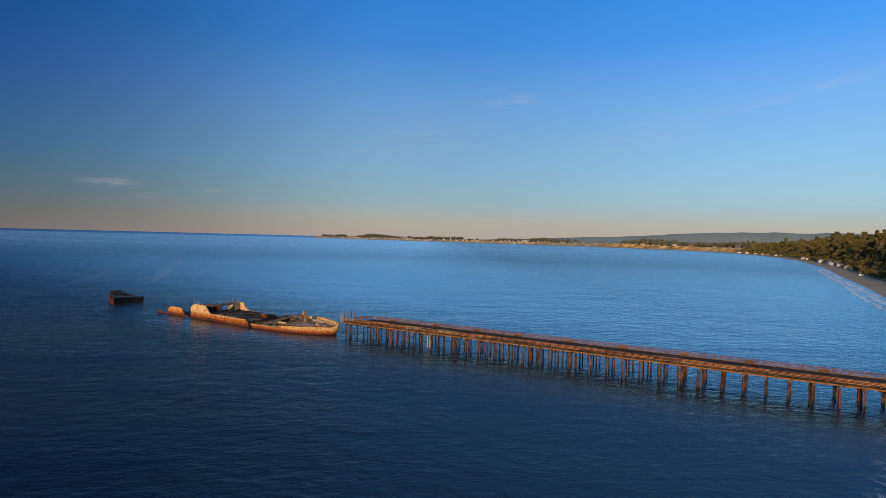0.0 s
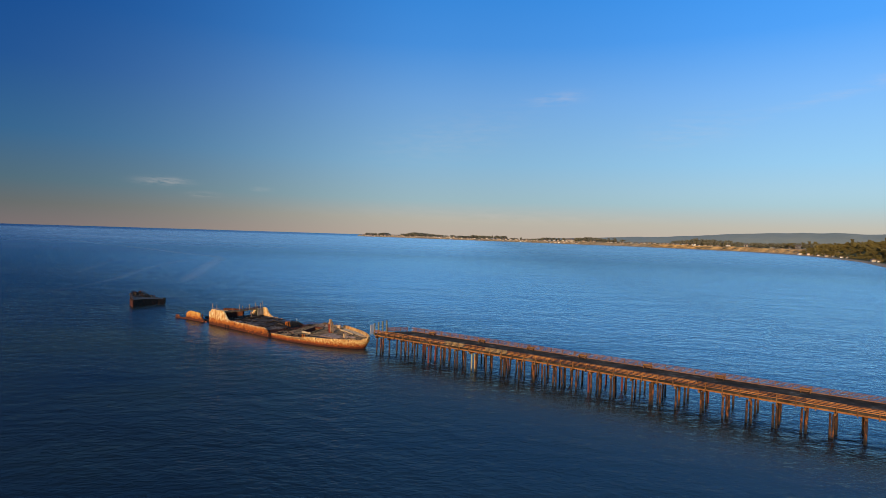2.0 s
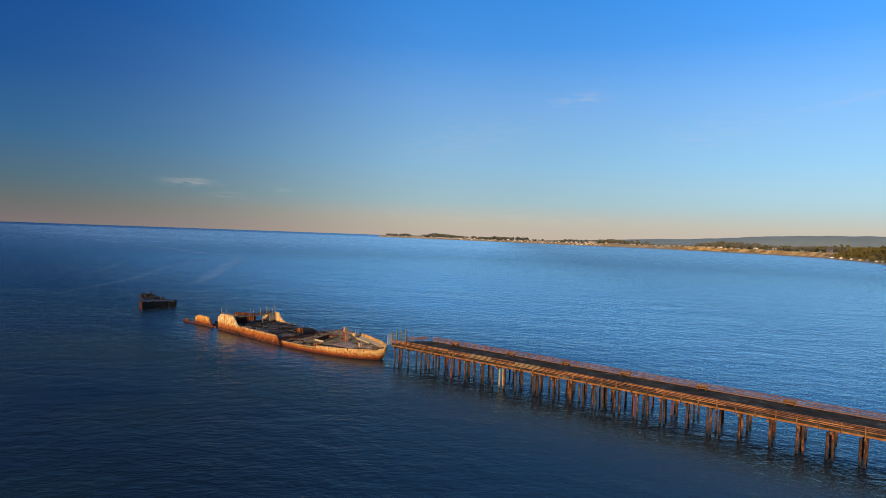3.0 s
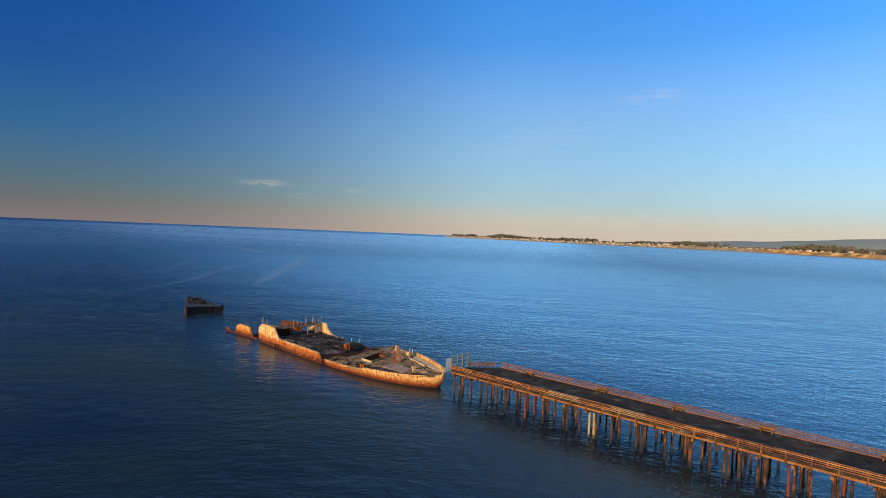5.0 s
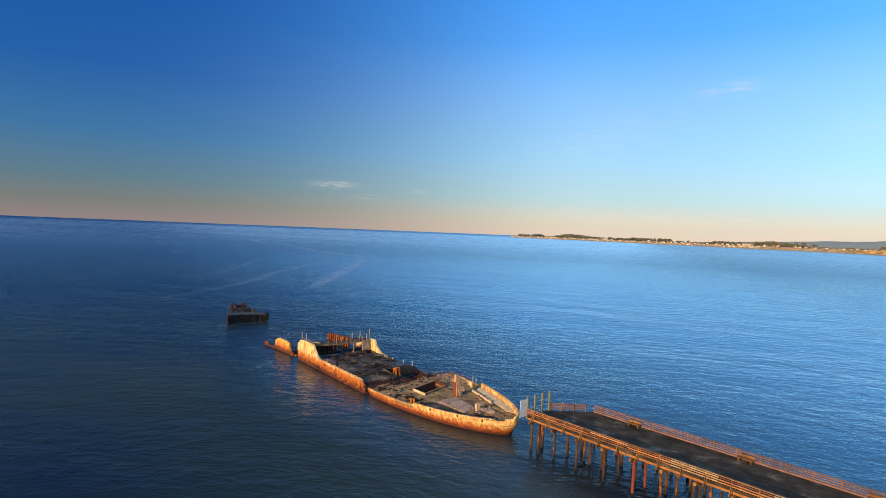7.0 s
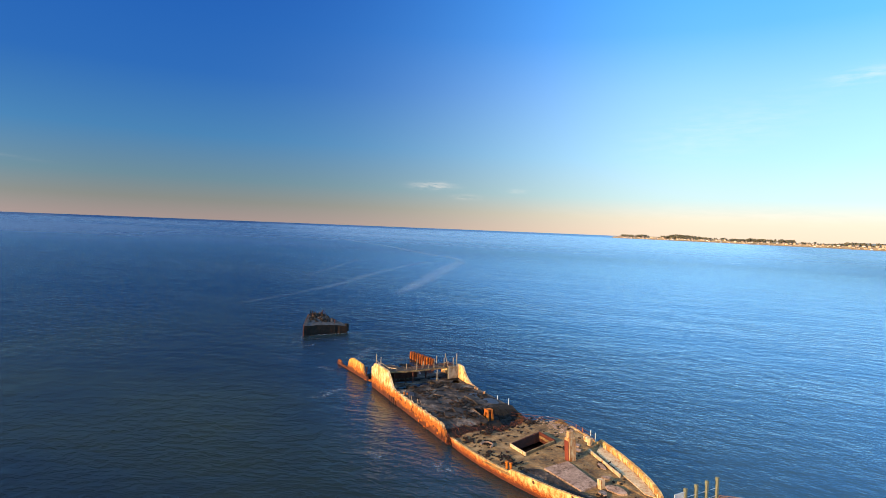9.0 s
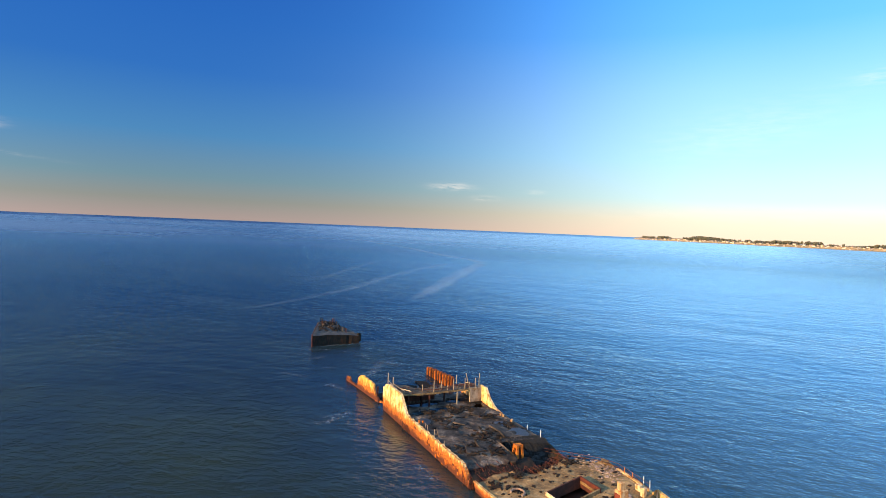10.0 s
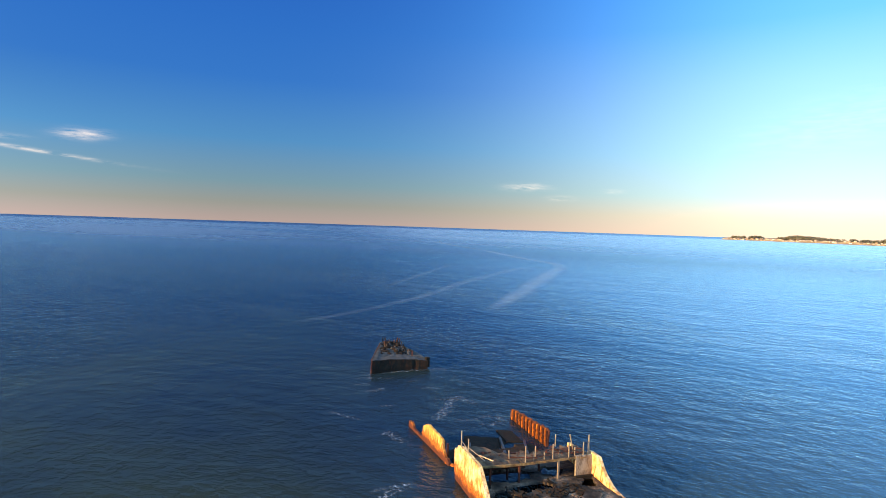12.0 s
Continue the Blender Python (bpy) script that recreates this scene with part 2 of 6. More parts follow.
RUST = material("rust", [(0.05, 0.012, 0.003), (0.20, 0.045, 0.004), (0.38, 0.105, 0.008), (0.52, 0.19, 0.02)], scale=1.3, fine=14, rough=0.9, bump=0.8, relief=0.06, spread=0.2)
DARK_RUST = material("dark_rust", [(0.014, 0.005, 0.003), (0.045, 0.012, 0.006), (0.12, 0.028, 0.010)], scale=1.5, fine=14, rough=0.9, bump=0.7, relief=0.06)
STERN_DARK = material("weedy_hull", [(0.004, 0.0035, 0.003), (0.012, 0.010, 0.008), (0.028, 0.021, 0.016)], scale=0.9, fine=8, rough=0.9, bump=0.8, relief=0.1, streak=((0.045, 0.015, 0.008), 0.3), specular=0.1)
DARK_RED = material("dark_red_rust", [(0.012, 0.004, 0.003), (0.060, 0.012, 0.006), (0.15, 0.032, 0.011)], scale=0.9, fine=10, rough=0.9, bump=0.8, relief=0.1, vary=0.3)
PUDDLE = material("wet_patch", [(0.012, 0.011, 0.011), (0.03, 0.027, 0.025)], scale=1.2, fine=6, rough=0.42, bump=0.2, relief=0.02, specular=0.6)
# black weed, and the hold's inner darkness put into the same colour
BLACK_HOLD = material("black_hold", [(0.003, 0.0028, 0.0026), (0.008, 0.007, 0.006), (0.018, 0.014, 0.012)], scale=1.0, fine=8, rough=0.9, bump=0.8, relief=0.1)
STERN_DECK = material("stern_deck", [(0.010, 0.010, 0.011), (0.032, 0.031, 0.031), (0.085, 0.080, 0.075)], scale=0.8, fine=7, rough=0.9, bump=0.8, relief=0.1)
TIMBER = material("weathered_timber", [(0.035, 0.013, 0.004), (0.13, 0.054, 0.015), (0.27, 0.125, 0.036)], scale=0.9, fine=16, rough=0.85, bump=0.4, relief=0.02, vary=0.25)
RAIL_TIMBER = material("rail_timber", [(0.048, 0.016, 0.005), (0.18, 0.066, 0.017), (0.36, 0.150, 0.040)], scale=0.9, fine=16, rough=0.85, bump=0.4, relief=0.02, vary=0.42)
TIMBER_PALE = material("new_timber", [(0.13, 0.072, 0.026), (0.24, 0.145, 0.06), (0.37, 0.24, 0.11)], scale=1.2, fine=16, rough=0.8, bump=0.3, relief=0.02, vary=0.15)
# far-side rail timber, the light on its inner face put into the colour
TIMBER_FAR = material("far_timber_lit", [(0.05, 0.022, 0.016), (0.11, 0.054, 0.040), (0.18, 0.10, 0.078)], scale=0.9, fine=16, rough=0.9, bump=0.4, relief=0.02, vary=0.2)
PILE_WOOD = tide_material("pile_timber", [(0.010, 0.005, 0.0035), (0.030, 0.014, 0.008), (0.075, 0.038, 0.020)], (0.010, 0.008, 0.007), 0.8, 1.0, drips=0.3)
PILE_RED = material("rusted_steel_pile", [(0.05, 0.010, 0.006), (0.12, 0.022, 0.012), (0.19, 0.042, 0.02)], scale=1.0, fine=12, bump=0.5)
PILE_PALE = tide_material("pale_wrapped_pile", [(0.17, 0.17, 0.08), (0.27, 0.27, 0.14), (0.36, 0.35, 0.20)], (0.05, 0.04, 0.025), 0.7, 0.9)
DECK_DARK = material("pier_deck", [(0.010, 0.0075, 0.005), (0.022, 0.016, 0.011), (0.042, 0.031, 0.021), (0.12, 0.10, 0.08)], specular=0.1, scale=0.5, fine=6, rough=0.95, bump=0.4, relief=0.02, spread=0.16)
FENCE_STEEL = material("galvanised_steel", [(0.30, 0.28, 0.26), (0.42, 0.40, 0.37), (0.52, 0.50, 0.46)], scale=2.0, fine=20, rough=0.6, bump=0.2)
POST_WOOD = material("fence_post", [(0.06, 0.06, 0.035), (0.12, 0.115, 0.07), (0.20, 0.185, 0.12)], scale=2.0, fine=20, bump=0.3)
SAND = material("sand", [(0.16, 0.105, 0.06), (0.23, 0.155, 0.09), (0.30, 0.21, 0.13)], scale=0.03, fine=0.6, rough=0.95, bump=0.3, relief=0.2)
BLUFF = material("bluff_earth", [(0.055, 0.05, 0.016), (0.26, 0.14, 0.04), (0.56, 0.29, 0.075), (0.74, 0.42, 0.13)], scale=0.022, fine=0.2, rough=0.95, bump=0.9, relief=1.8, stretch=(1, 1, 2.5), spread=0.12)
SCRUB = material("scrub", [(0.04, 0.038, 0.011), (0.095, 0.078, 0.022), (0.19, 0.135, 0.05)], scale=0.02, fine=0.2, rough=0.95, bump=1.0, relief=2.0)
TOWN_SLOPE = material("town_slope", [(0.10, 0.075, 0.035), (0.25, 0.165, 0.08), (0.44, 0.29, 0.14)], scale=0.02, fine=0.15, rough=0.95, bump=0.8, relief=1.5, spread=0.16)
# hill woods with the distance haze put into their colour
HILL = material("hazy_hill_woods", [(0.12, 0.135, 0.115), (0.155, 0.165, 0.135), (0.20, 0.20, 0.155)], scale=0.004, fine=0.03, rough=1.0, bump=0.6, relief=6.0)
LEAVES = material("leaves", [(0.034, 0.031, 0.008), (0.092, 0.074, 0.019), (0.18, 0.130, 0.036)], scale=0.08, fine=0.8, rough=0.8, bump=0.3, relief=0.3)
# same leaves far off, greyed by haze put into the colour
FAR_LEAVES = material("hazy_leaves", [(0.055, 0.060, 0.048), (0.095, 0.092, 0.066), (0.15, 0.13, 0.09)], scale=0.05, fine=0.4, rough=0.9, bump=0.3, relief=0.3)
BARK = material("bark", [(0.06, 0.04, 0.025), (0.12, 0.08, 0.05), (0.2, 0.14, 0.09)], scale=0.3, fine=3, rough=0.95, bump=0.5)
WALL_WHITE = material("painted_wall", [(0.30, 0.26, 0.21), (0.46, 0.41, 0.34), (0.62, 0.57, 0.50)], scale=0.08, fine=1.5, rough=0.8, bump=0.1, vary=0.5)
WALL_TAN = material("tan_wall", [(0.26, 0.19, 0.13), (0.40, 0.31, 0.22), (0.52, 0.42, 0.31)], scale=0.08, fine=1.5, rough=0.85, bump=0.1, vary=0.4)
ROOF = material("shingle_roof", [(0.06, 0.045, 0.04), (0.12, 0.085, 0.07), (0.20, 0.14, 0.11)], scale=0.3, fine=3, rough=0.9, bump=0.3, vary=0.4)
GLASS_DARK = material("window_glass", [(0.01, 0.012, 0.015), (0.02, 0.025, 0.03)], rough=0.12, bump=0.02, specular=0.6)


def sea_material():
    m = bpy.data.materials.new("sea_water")
    m.use_nodes = True
    t = m.node_tree
    p = t.nodes["Principled BSDF"]
    geo = t.nodes.new("ShaderNodeNewGeometry")

    def waves(scale, sx, sy, turn, detail=3, rough=0.55):
        mp = t.nodes.new("ShaderNodeMapping")
        mp.inputs["Rotation"].default_value = (0, 0, radians(turn))
        mp.inputs["Scale"].default_value = (sx, sy, 1)
        t.links.new(geo.outputs["Position"], mp.inputs[0])
        n = t.nodes.new("ShaderNodeTexNoise")
        n.inputs["Scale"].default_value, n.inputs["Detail"].default_value, n.inputs["Roughness"].default_value = scale, detail, rough
        t.links.new(mp.outputs[0], n.inputs["Vector"])
        return n.outputs[0]

    swell = waves(0.045, 0.45, 1.0, -25, 2)
    chop = waves(0.30, 0.75, 1.0, -32, 3, 0.6)
    ripple = waves(1.1, 0.7, 1.0, -15, 4, 0.65)
    patch = waves(0.004, 0.22, 1.0, 4, 5, 0.62)
    gusts = waves(0.018, 0.35, 1.0, -12, 4, 0.6)
    murk = waves(0.02, 0.8, 1.0, 40, 5, 0.6)
    h = math_node(t, "ADD", math_node(t, "MULTIPLY", swell, 1.6), math_node(t, "ADD", math_node(t, "MULTIPLY", chop, 1.0), math_node(t, "MULTIPLY", ripple, 0.34)))
    b = t.nodes.new("ShaderNodeBump")
    b.inputs["Distance"].default_value = WAVE_HEIGHT
    t.links.new(h, b.inputs["Height"])
    # wind-ruffled and smoother patches, the smoothest in the lee of the shore behind the pier
    place = t.nodes.new("ShaderNodeSeparateXYZ")
    t.links.new(geo.outputs["Position"], place.inputs[0])
    px, py, _ = place.outputs
    lee = t.nodes.new("ShaderNodeMapRange")
    lee.interpolation_type = "SMOOTHSTEP"
    across = math_node(t, "ADD", math_node(t, "MULTIPLY", px, 0.518), math_node(t, "MULTIPLY", py, 0.855))
    reach = t.nodes.new("ShaderNodeVectorMath")
    reach.operation = "LENGTH"
    t.links.new(geo.outputs["Position"], reach.inputs[0])
    t.links.new(math_node(t, "DIVIDE", across, math_node(t, "ADD", math_node(t, "MULTIPLY", reach.outputs["Value"], 0.0022), 0.85)), lee.inputs[0])
    for i, v in zip((1, 2, 3, 4), (76.0, 156.0, 1.0, 0.55)):
        lee.inputs[i].default_value = v
    ruffle = math_node(t, "MULTIPLY", ramp(t, patch, [(0.38, (0.60, 0.60, 0.60)), (0.60, (1.0, 1.0, 1.0))]), ramp(t, gusts, [(0.35, (0.7, 0.7, 0.7)), (0.65, (1.0, 1.0, 1.0))]))
    # far out the ripples melt into an even sheen
    calm = t.nodes.new("ShaderNodeMapRange")
    t.links.new(reach.outputs["Value"], calm.inputs[0])
    for i, v in zip((1, 2, 3, 4), (180.0, 1400.0, 1.0, 0.28)):
        calm.inputs[i].default_value = v
    ruffle = math_node(t, "MULTIPLY", ruffle, calm.outputs[0])
    # strip along the hull where its reflection is strengthened: less ripple and tilt
    ly = math_node(t, "ADD", math_node(t, "MULTIPLY", px, 0.5707), math_node(t, "MULTIPLY_ADD", py, 0.8211, -103.97))
    lx = math_node(t, "SUBTRACT", math_node(t, "MULTIPLY_ADD", px, 0.8211, 138.63), math_node(t, "MULTIPLY", py, 0.5707))
    sa = math_node(t, "DIVIDE", math_node(t, "ADD", ly, 4.0), 9.0)
    sb = math_node(t, "DIVIDE", math_node(t, "ADD", lx, 10.0), 38.0)
    hull_gleam = math_node(t, "EXPONENT", math_node(t, "MULTIPLY", math_node(t, "ADD", math_node(t, "MULTIPLY", sa, sa), math_node(t, "MULTIPLY", sb, sb)), -1.0))
    ruffle = math_node(t, "MULTIPLY", ruffle, math_node(t, "MULTIPLY_ADD", hull_gleam, -0.25, 1.0))
    t.links.new(math_node(t, "MULTIPLY", ruffle, lee.outputs[0]), b.inputs["Strength"])
    # stirred sand in the shallows round the wreck and the pier
    ax = math_node(t, "DIVIDE", math_node(t, "ADD", px, 120.0), 130.0)
    ay = math_node(t, "DIVIDE", math_node(t, "SUBTRACT", py, 140.0), 90.0)
    near = math_node(t, "EXPONENT", math_node(t, "MULTIPLY", math_node(t, "ADD", math_node(t, "MULTIPLY", ax, ax), math_node(t, "MULTIPLY", ay, ay)), -1.0))
    row = math_node(t, "ADD", math_node(t, "MULTIPLY", px, 0.518), math_node(t, "MULTIPLY", py, 0.855))
    off = math_node(t, "DIVIDE", math_node(t, "SUBTRACT", row, 108.0), 14.0)
    band = math_node(t, "MULTIPLY", math_node(t, "EXPONENT", math_node(t, "MULTIPLY", math_node(t, "MULTIPLY", off, off), -1.0)), 0.9)
    along = math_node(t, "SUBTRACT", math_node(t, "MULTIPLY", px, 0.855), math_node(t, "MULTIPLY", py, 0.518))
    band = math_node(t, "MULTIPLY", band, math_node(t, "MULTIPLY_ADD", along, 0.02, 2.4, clamp=True))
    stirred = math_node(t, "MULTIPLY_ADD", murk, 2.2, -0.35)
    sand = math_node(t, "MULTIPLY", near, stirred, clamp=True)
    band = math_node(t, "MULTIPLY", band, stirred, clamp=True)
    deep = ramp(t, murk, [(0.38, (0.0014, 0.009, 0.026)), (0.56, (0.0018, 0.011, 0.028)), (0.76, (0.003, 0.015, 0.028))])
    body = t.nodes.new("ShaderNodeBsdfDiffuse")
    t.links.new(mix_colour(t, band, mix_colour(t, sand, deep, SANDY_WATER), PIER_SAND), body.inputs["Color"])
    open_share = math_node(t, "MULTIPLY_ADD", lee.outputs[0], 1 / 0.45, -0.55 / 0.45, clamp=True)
    sheltered = math_node(t, "SUBTRACT", 1.0, open_share)
    flat = t.nodes.new("ShaderNodeMapRange")
    t.links.new(reach.outputs["Value"], flat.inputs[0])
    for i, v in zip((1, 2, 3, 4), (350.0, 1500.0, 0.0, 0.6)):
        flat.inputs[i].default_value = v
    # one constant southward tilt of the normals, so the gloss mirrors higher sky
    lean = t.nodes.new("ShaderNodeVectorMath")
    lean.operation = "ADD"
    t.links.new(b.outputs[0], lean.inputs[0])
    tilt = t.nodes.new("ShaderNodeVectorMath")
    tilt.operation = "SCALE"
    tilt.inputs[0].default_value = MIRROR_TILT
    t.links.new(math_node(t, "MULTIPLY", math_node(t, "MULTIPLY_ADD", hull_gleam, -0.9, 1.0), math_node(t, "SUBTRACT", 1.0, math_node(t, "MULTIPLY", flat.outputs[0], sheltered))), tilt.inputs["Scale"])
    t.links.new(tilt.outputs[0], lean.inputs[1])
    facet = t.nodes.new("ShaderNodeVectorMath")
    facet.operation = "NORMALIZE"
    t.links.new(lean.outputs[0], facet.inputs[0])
    gloss = t.nodes.new("ShaderNodeBsdfGlossy")
    t.links.new(math_node(t, "MULTIPLY_ADD", calm.outputs[0], -0.14, math_node(t, "ADD", math_node(t, "MULTIPLY", patch, 0.3), 0.17)), gloss.inputs["Roughness"])
    fresnel = t.nodes.new("ShaderNodeFresnel")
    fresnel.inputs["IOR"].default_value = 1.36
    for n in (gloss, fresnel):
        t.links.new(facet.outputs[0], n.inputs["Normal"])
    mix = t.nodes.new("ShaderNodeMixShader")
    # reflection painted by place: dimmer outside and inshore, brighter behind the pier
    curves = []
    for lo, hi, a, c in (OPEN_SHEEN, LEE_SHEEN):
        n = t.nodes.new("ShaderNodeMapRange")
        t.links.new(reach.outputs["Value"], n.inputs[0])
        for i, v in zip((1, 2, 3, 4), (lo, hi, a, c)):
            n.inputs[i].default_value = v
        curves.append(n.outputs[0])
    inshore = t.nodes.new("ShaderNodeMapRange")
    t.links.new(px, inshore.inputs[0])
    for i, v in zip((1, 2, 3, 4), (-50.0, 110.0, 1.0, 0.66)):
        inshore.inputs[i].default_value = v
    mirror = math_node(t, "ADD", math_node(t, "MULTIPLY", math_node(t, "MULTIPLY", curves[0], math_node(t, "MULTIPLY_ADD", hull_gleam, HULL_SHEEN, 1.0)), open_share), math_node(t, "MULTIPLY", math_node(t, "MULTIPLY", curves[1], inshore.outputs[0]), sheltered))
    t.links.new(mix_colour(t, sheltered, OPEN_TINT, LEE_TINT), gloss.inputs["Color"])
    t.links.new(math_node(t, "MULTIPLY", fresnel.outputs[0], mirror, clamp=True), mix.inputs[0])
    t.links.new(body.outputs[0], mix.inputs[1])
    t.links.new(gloss.outputs[0], mix.inputs[2])
    t.links.new(mix.outputs[0], t.nodes["Material Output"].inputs["Surface"])
    t.nodes.remove(p)
    return m


WAVE_HEIGHT, MIRROR_TILT = 0.75, (0.018, -0.07, 0.0)
OPEN_TINT, LEE_TINT, SANDY_WATER = (0.74, 0.95, 0.98), (0.76, 0.94, 0.97), (0.019, 0.027, 0.018)
PIER_SAND = (0.026, 0.023, 0.013)
# mirror gain over distance: open sea, then the water behind the pier
OPEN_SHEEN, LEE_SHEEN = (60.0, 900.0, 0.66, 0.98), (150.0, 800.0, 2.5, 1.2)
# extra mirror share painted along the hull
HULL_SHEEN = 0.75
SEA = sea_material()


def foam_material(name, colour, scale, low, high, most, stretch=(1, 1, 1)):
    """A broken film on the water; the attribute fade thins it towards its edges."""
    m = bpy.data.materials.new(name)
    m.use_nodes = True
    t = m.node_tree
    p = t.nodes["Principled BSDF"]
    geo = t.nodes.new("ShaderNodeNewGeometry")
    mp = t.nodes.new("ShaderNodeMapping")
    mp.inputs["Scale"].default_value = stretch
    t.links.new(geo.outputs["Position"], mp.inputs[0])
    nz = t.nodes.new("ShaderNodeTexNoise")
    nz.inputs["Scale"].default_value, nz.inputs["Detail"].default_value, nz.inputs["Roughness"].default_value = scale, 6, 0.68
    t.links.new(mp.outputs[0], nz.inputs["Vector"])
    at = t.nodes.new("ShaderNodeAttribute")
    at.attribute_name = "fade"
    mr = t.nodes.new("ShaderNodeMapRange")
    t.links.new(nz.outputs[0], mr.inputs[0])
    for i, v in zip((1, 2, 3, 4), (low, high, 0.0, most)):
        mr.inputs[i].default_value = v
    t.links.new(math_node(t, "MULTIPLY", mr.outputs[0], at.outputs["Fac"], clamp=True), p.inputs["Alpha"])
    p.inputs["Base Color"].default_value = (*colour, 1)
    p.inputs["Roughness"].default_value = 0.6
    return m


SLICK = foam_material("surface_slick", (0.36, 0.47, 0.56), 0.03, 0.06, 0.60, 0.20, (1, 1, 1))
SLICK_FAINT = foam_material("faint_slick", (0.36, 0.47, 0.56), 0.03, 0.16, 0.62, 0.105, (1, 1, 1))
FOAM = foam_material("sea_foam", (0.60, 0.63, 0.66), 1.9, 0.50, 0.72, 0.5)
SURF = foam_material("surf_foam", (0.7, 0.7, 0.73), 0.28, 0.40, 0.58, 0.85, (1, 1, 1))
SURF_LACE = foam_material("surf_lace", (0.7, 0.7, 0.73), 0.55, 0.50, 0.64, 0.55, (1, 0.6, 1))

# ---- mesh helpers ----
rng = random.Random(7)


class Shape:
    """Collects corners and faces of one part."""

    def __init__(self):
        self.v, self.f = [], []

    def add(self, verts, faces):
        k = len(self.v)
        self.v += [tuple(p) for p in verts]
        self.f += [tuple(i + k for i in q) for q in faces]

    def box(self, x0, x1, y0, y1, z0, z1, wear=0.0, m=None):
        c = [(x, y, z) for z in (z0, z1) for y in (y0, y1) for x in (x0, x1)]
        c = [Vector(p) + Vector([rng.uniform(-wear, wear) for _ in range(3)]) for p in c]
        if m:
            c = [m @ p for p in c]
        self.add(c, [(0, 2, 3, 1), (4, 5, 7, 6), (0, 1, 5, 4), (2, 6, 7, 3), (0, 4, 6, 2), (1, 3, 7, 5)])

    def beam(self, a, b, w, h, wear=0.0):
        a, b = Vector(a), Vector(b)
        d = (b - a).normalized()
        up = Vector((0, 0, 1)) if abs(d.z) < 0.95 else Vector((1, 0, 0))
        s = d.cross(up).normalized() * (w / 2)
        u = s.cross(d).normalized() * (h / 2)
        c = [e + i * s + j * u + Vector([rng.uniform(-wear, wear) for _ in range(3)]) for e in (a, b) for i, j in ((-1, -1), (1, -1), (1, 1), (-1, 1))]
        self.add(c, [(3, 2, 1, 0), (4, 5, 6, 7), (0, 1, 5, 4), (1, 2, 6, 5), (2, 3, 7, 6), (3, 0, 4, 7)])

    def tube(self, a, b, r0, r1=None, n=8, bend=0.0):
        a, b = Vector(a), Vector(b)
        r1 = r0 if r1 is None else r1
        d = (b - a).normalized()
        s = d.orthogonal().normalized()
        u = d.cross(s)
        mid = (a + b) / 2 + Vector((rng.uniform(-1, 1), rng.uniform(-1, 1), 0)) * bend
        rings = [(a, r0), (mid, (r0 + r1) / 2), (b, r1)] if bend else [(a, r0), (b, r1)]
        verts = [c + r * (math.cos(6.2832 * k / n) * s + math.sin(6.2832 * k / n) * u) for c, r in rings for k in range(n)]
        faces = [(j * n + k, j * n + (k + 1) % n, (j + 1) * n + (k + 1) % n, (j + 1) * n + k) for j in range(len(rings) - 1) for k in range(n)]
        faces += [tuple(reversed(range(n))), tuple(range((len(rings) - 1) * n, len(rings) * n))]
        self.add(verts, faces)

    def plate(self, outline, y0, y1, axis="y"):
        """An upright plate: outline of (x, z) corners, between y0 and y1."""
        n = len(outline)
        if axis == "y":
            verts = [(x, y, z) for y in (y0, y1) for x, z in outline]
        elif axis == "x":
            verts = [(y, x, z) for y in (y0, y1) for x, z in outline]
        else:
            verts = [(x, z, y) for y in (y0, y1) for x, z in outline]
        faces = [tuple(range(n)), tuple(reversed(range(n, 2 * n)))] + [(k, k + n, (k + 1) % n + n, (k + 1) % n) for k in range(n)]
        self.add(verts, faces)

    def lump(self, c, r, flat=0.6):
        """A broken block."""
        n = rng.randint(5, 7)
        a0 = rng.random() * 6
        verts = []
        for z, q in ((-0.5, 1.0), (0.35, 0.85), (0.6, 0.4)):
            for k in range(n):
                a = a0 + 6.2832 * k / n
                w = r * q * rng.uniform(0.7, 1.2)
                verts.append((c[0] + w * math.cos(a), c[1] + w * math.sin(a), c[2] + r * flat * (z + rng.uniform(-0.12, 0.12))))
        faces = [(j * n + k, j * n + (k + 1) % n, (j + 1) * n + (k + 1) % n, (j + 1) * n + k) for j in range(2) for k in range(n)]
        faces += [tuple(reversed(range(n))), tuple(range(2 * n, 3 * n))]
        self.add(verts, faces)

    def mesh(self, name, mat, smooth=False):
        me = bpy.data.meshes.new(name)
        me.from_pydata(self.v, [], self.f)
        bm = bmesh.new()
        bm.from_mesh(me)
        bmesh.ops.recalc_face_normals(bm, faces=bm.faces)
        bm.to_mesh(me)
        bm.free()
        me.materials.append(mat)
        if smooth:
            me.polygons.foreach_set("use_smooth", [True] * len(me.polygons))
        return me


def part(name, shape, mat, parent, label="", smooth=False):
    ob = new(name, shape if isinstance(shape, bpy.types.Mesh) else shape.mesh(name, mat, smooth))
    ob.parent = parent
    return tagged(ob, label)


def thing(name, m, label, category, group="", kind=""):
    ob = new(name)
    ob.empty_display_size = 0.5
    ob.matrix_world = m
    return tagged(ob, label, category, group, kind)


def bevelled(ob, width, segments=2):
    mod = ob.modifiers.new("bevel", "BEVEL")
    mod.width, mod.segments, mod.limit_method = width, segments, "ANGLE"
    return ob


def fbm(x, y, s=1.0, z=0.0):
    return noise.fractal((x * s, y * s, z), 0.7, 2.0, 4)


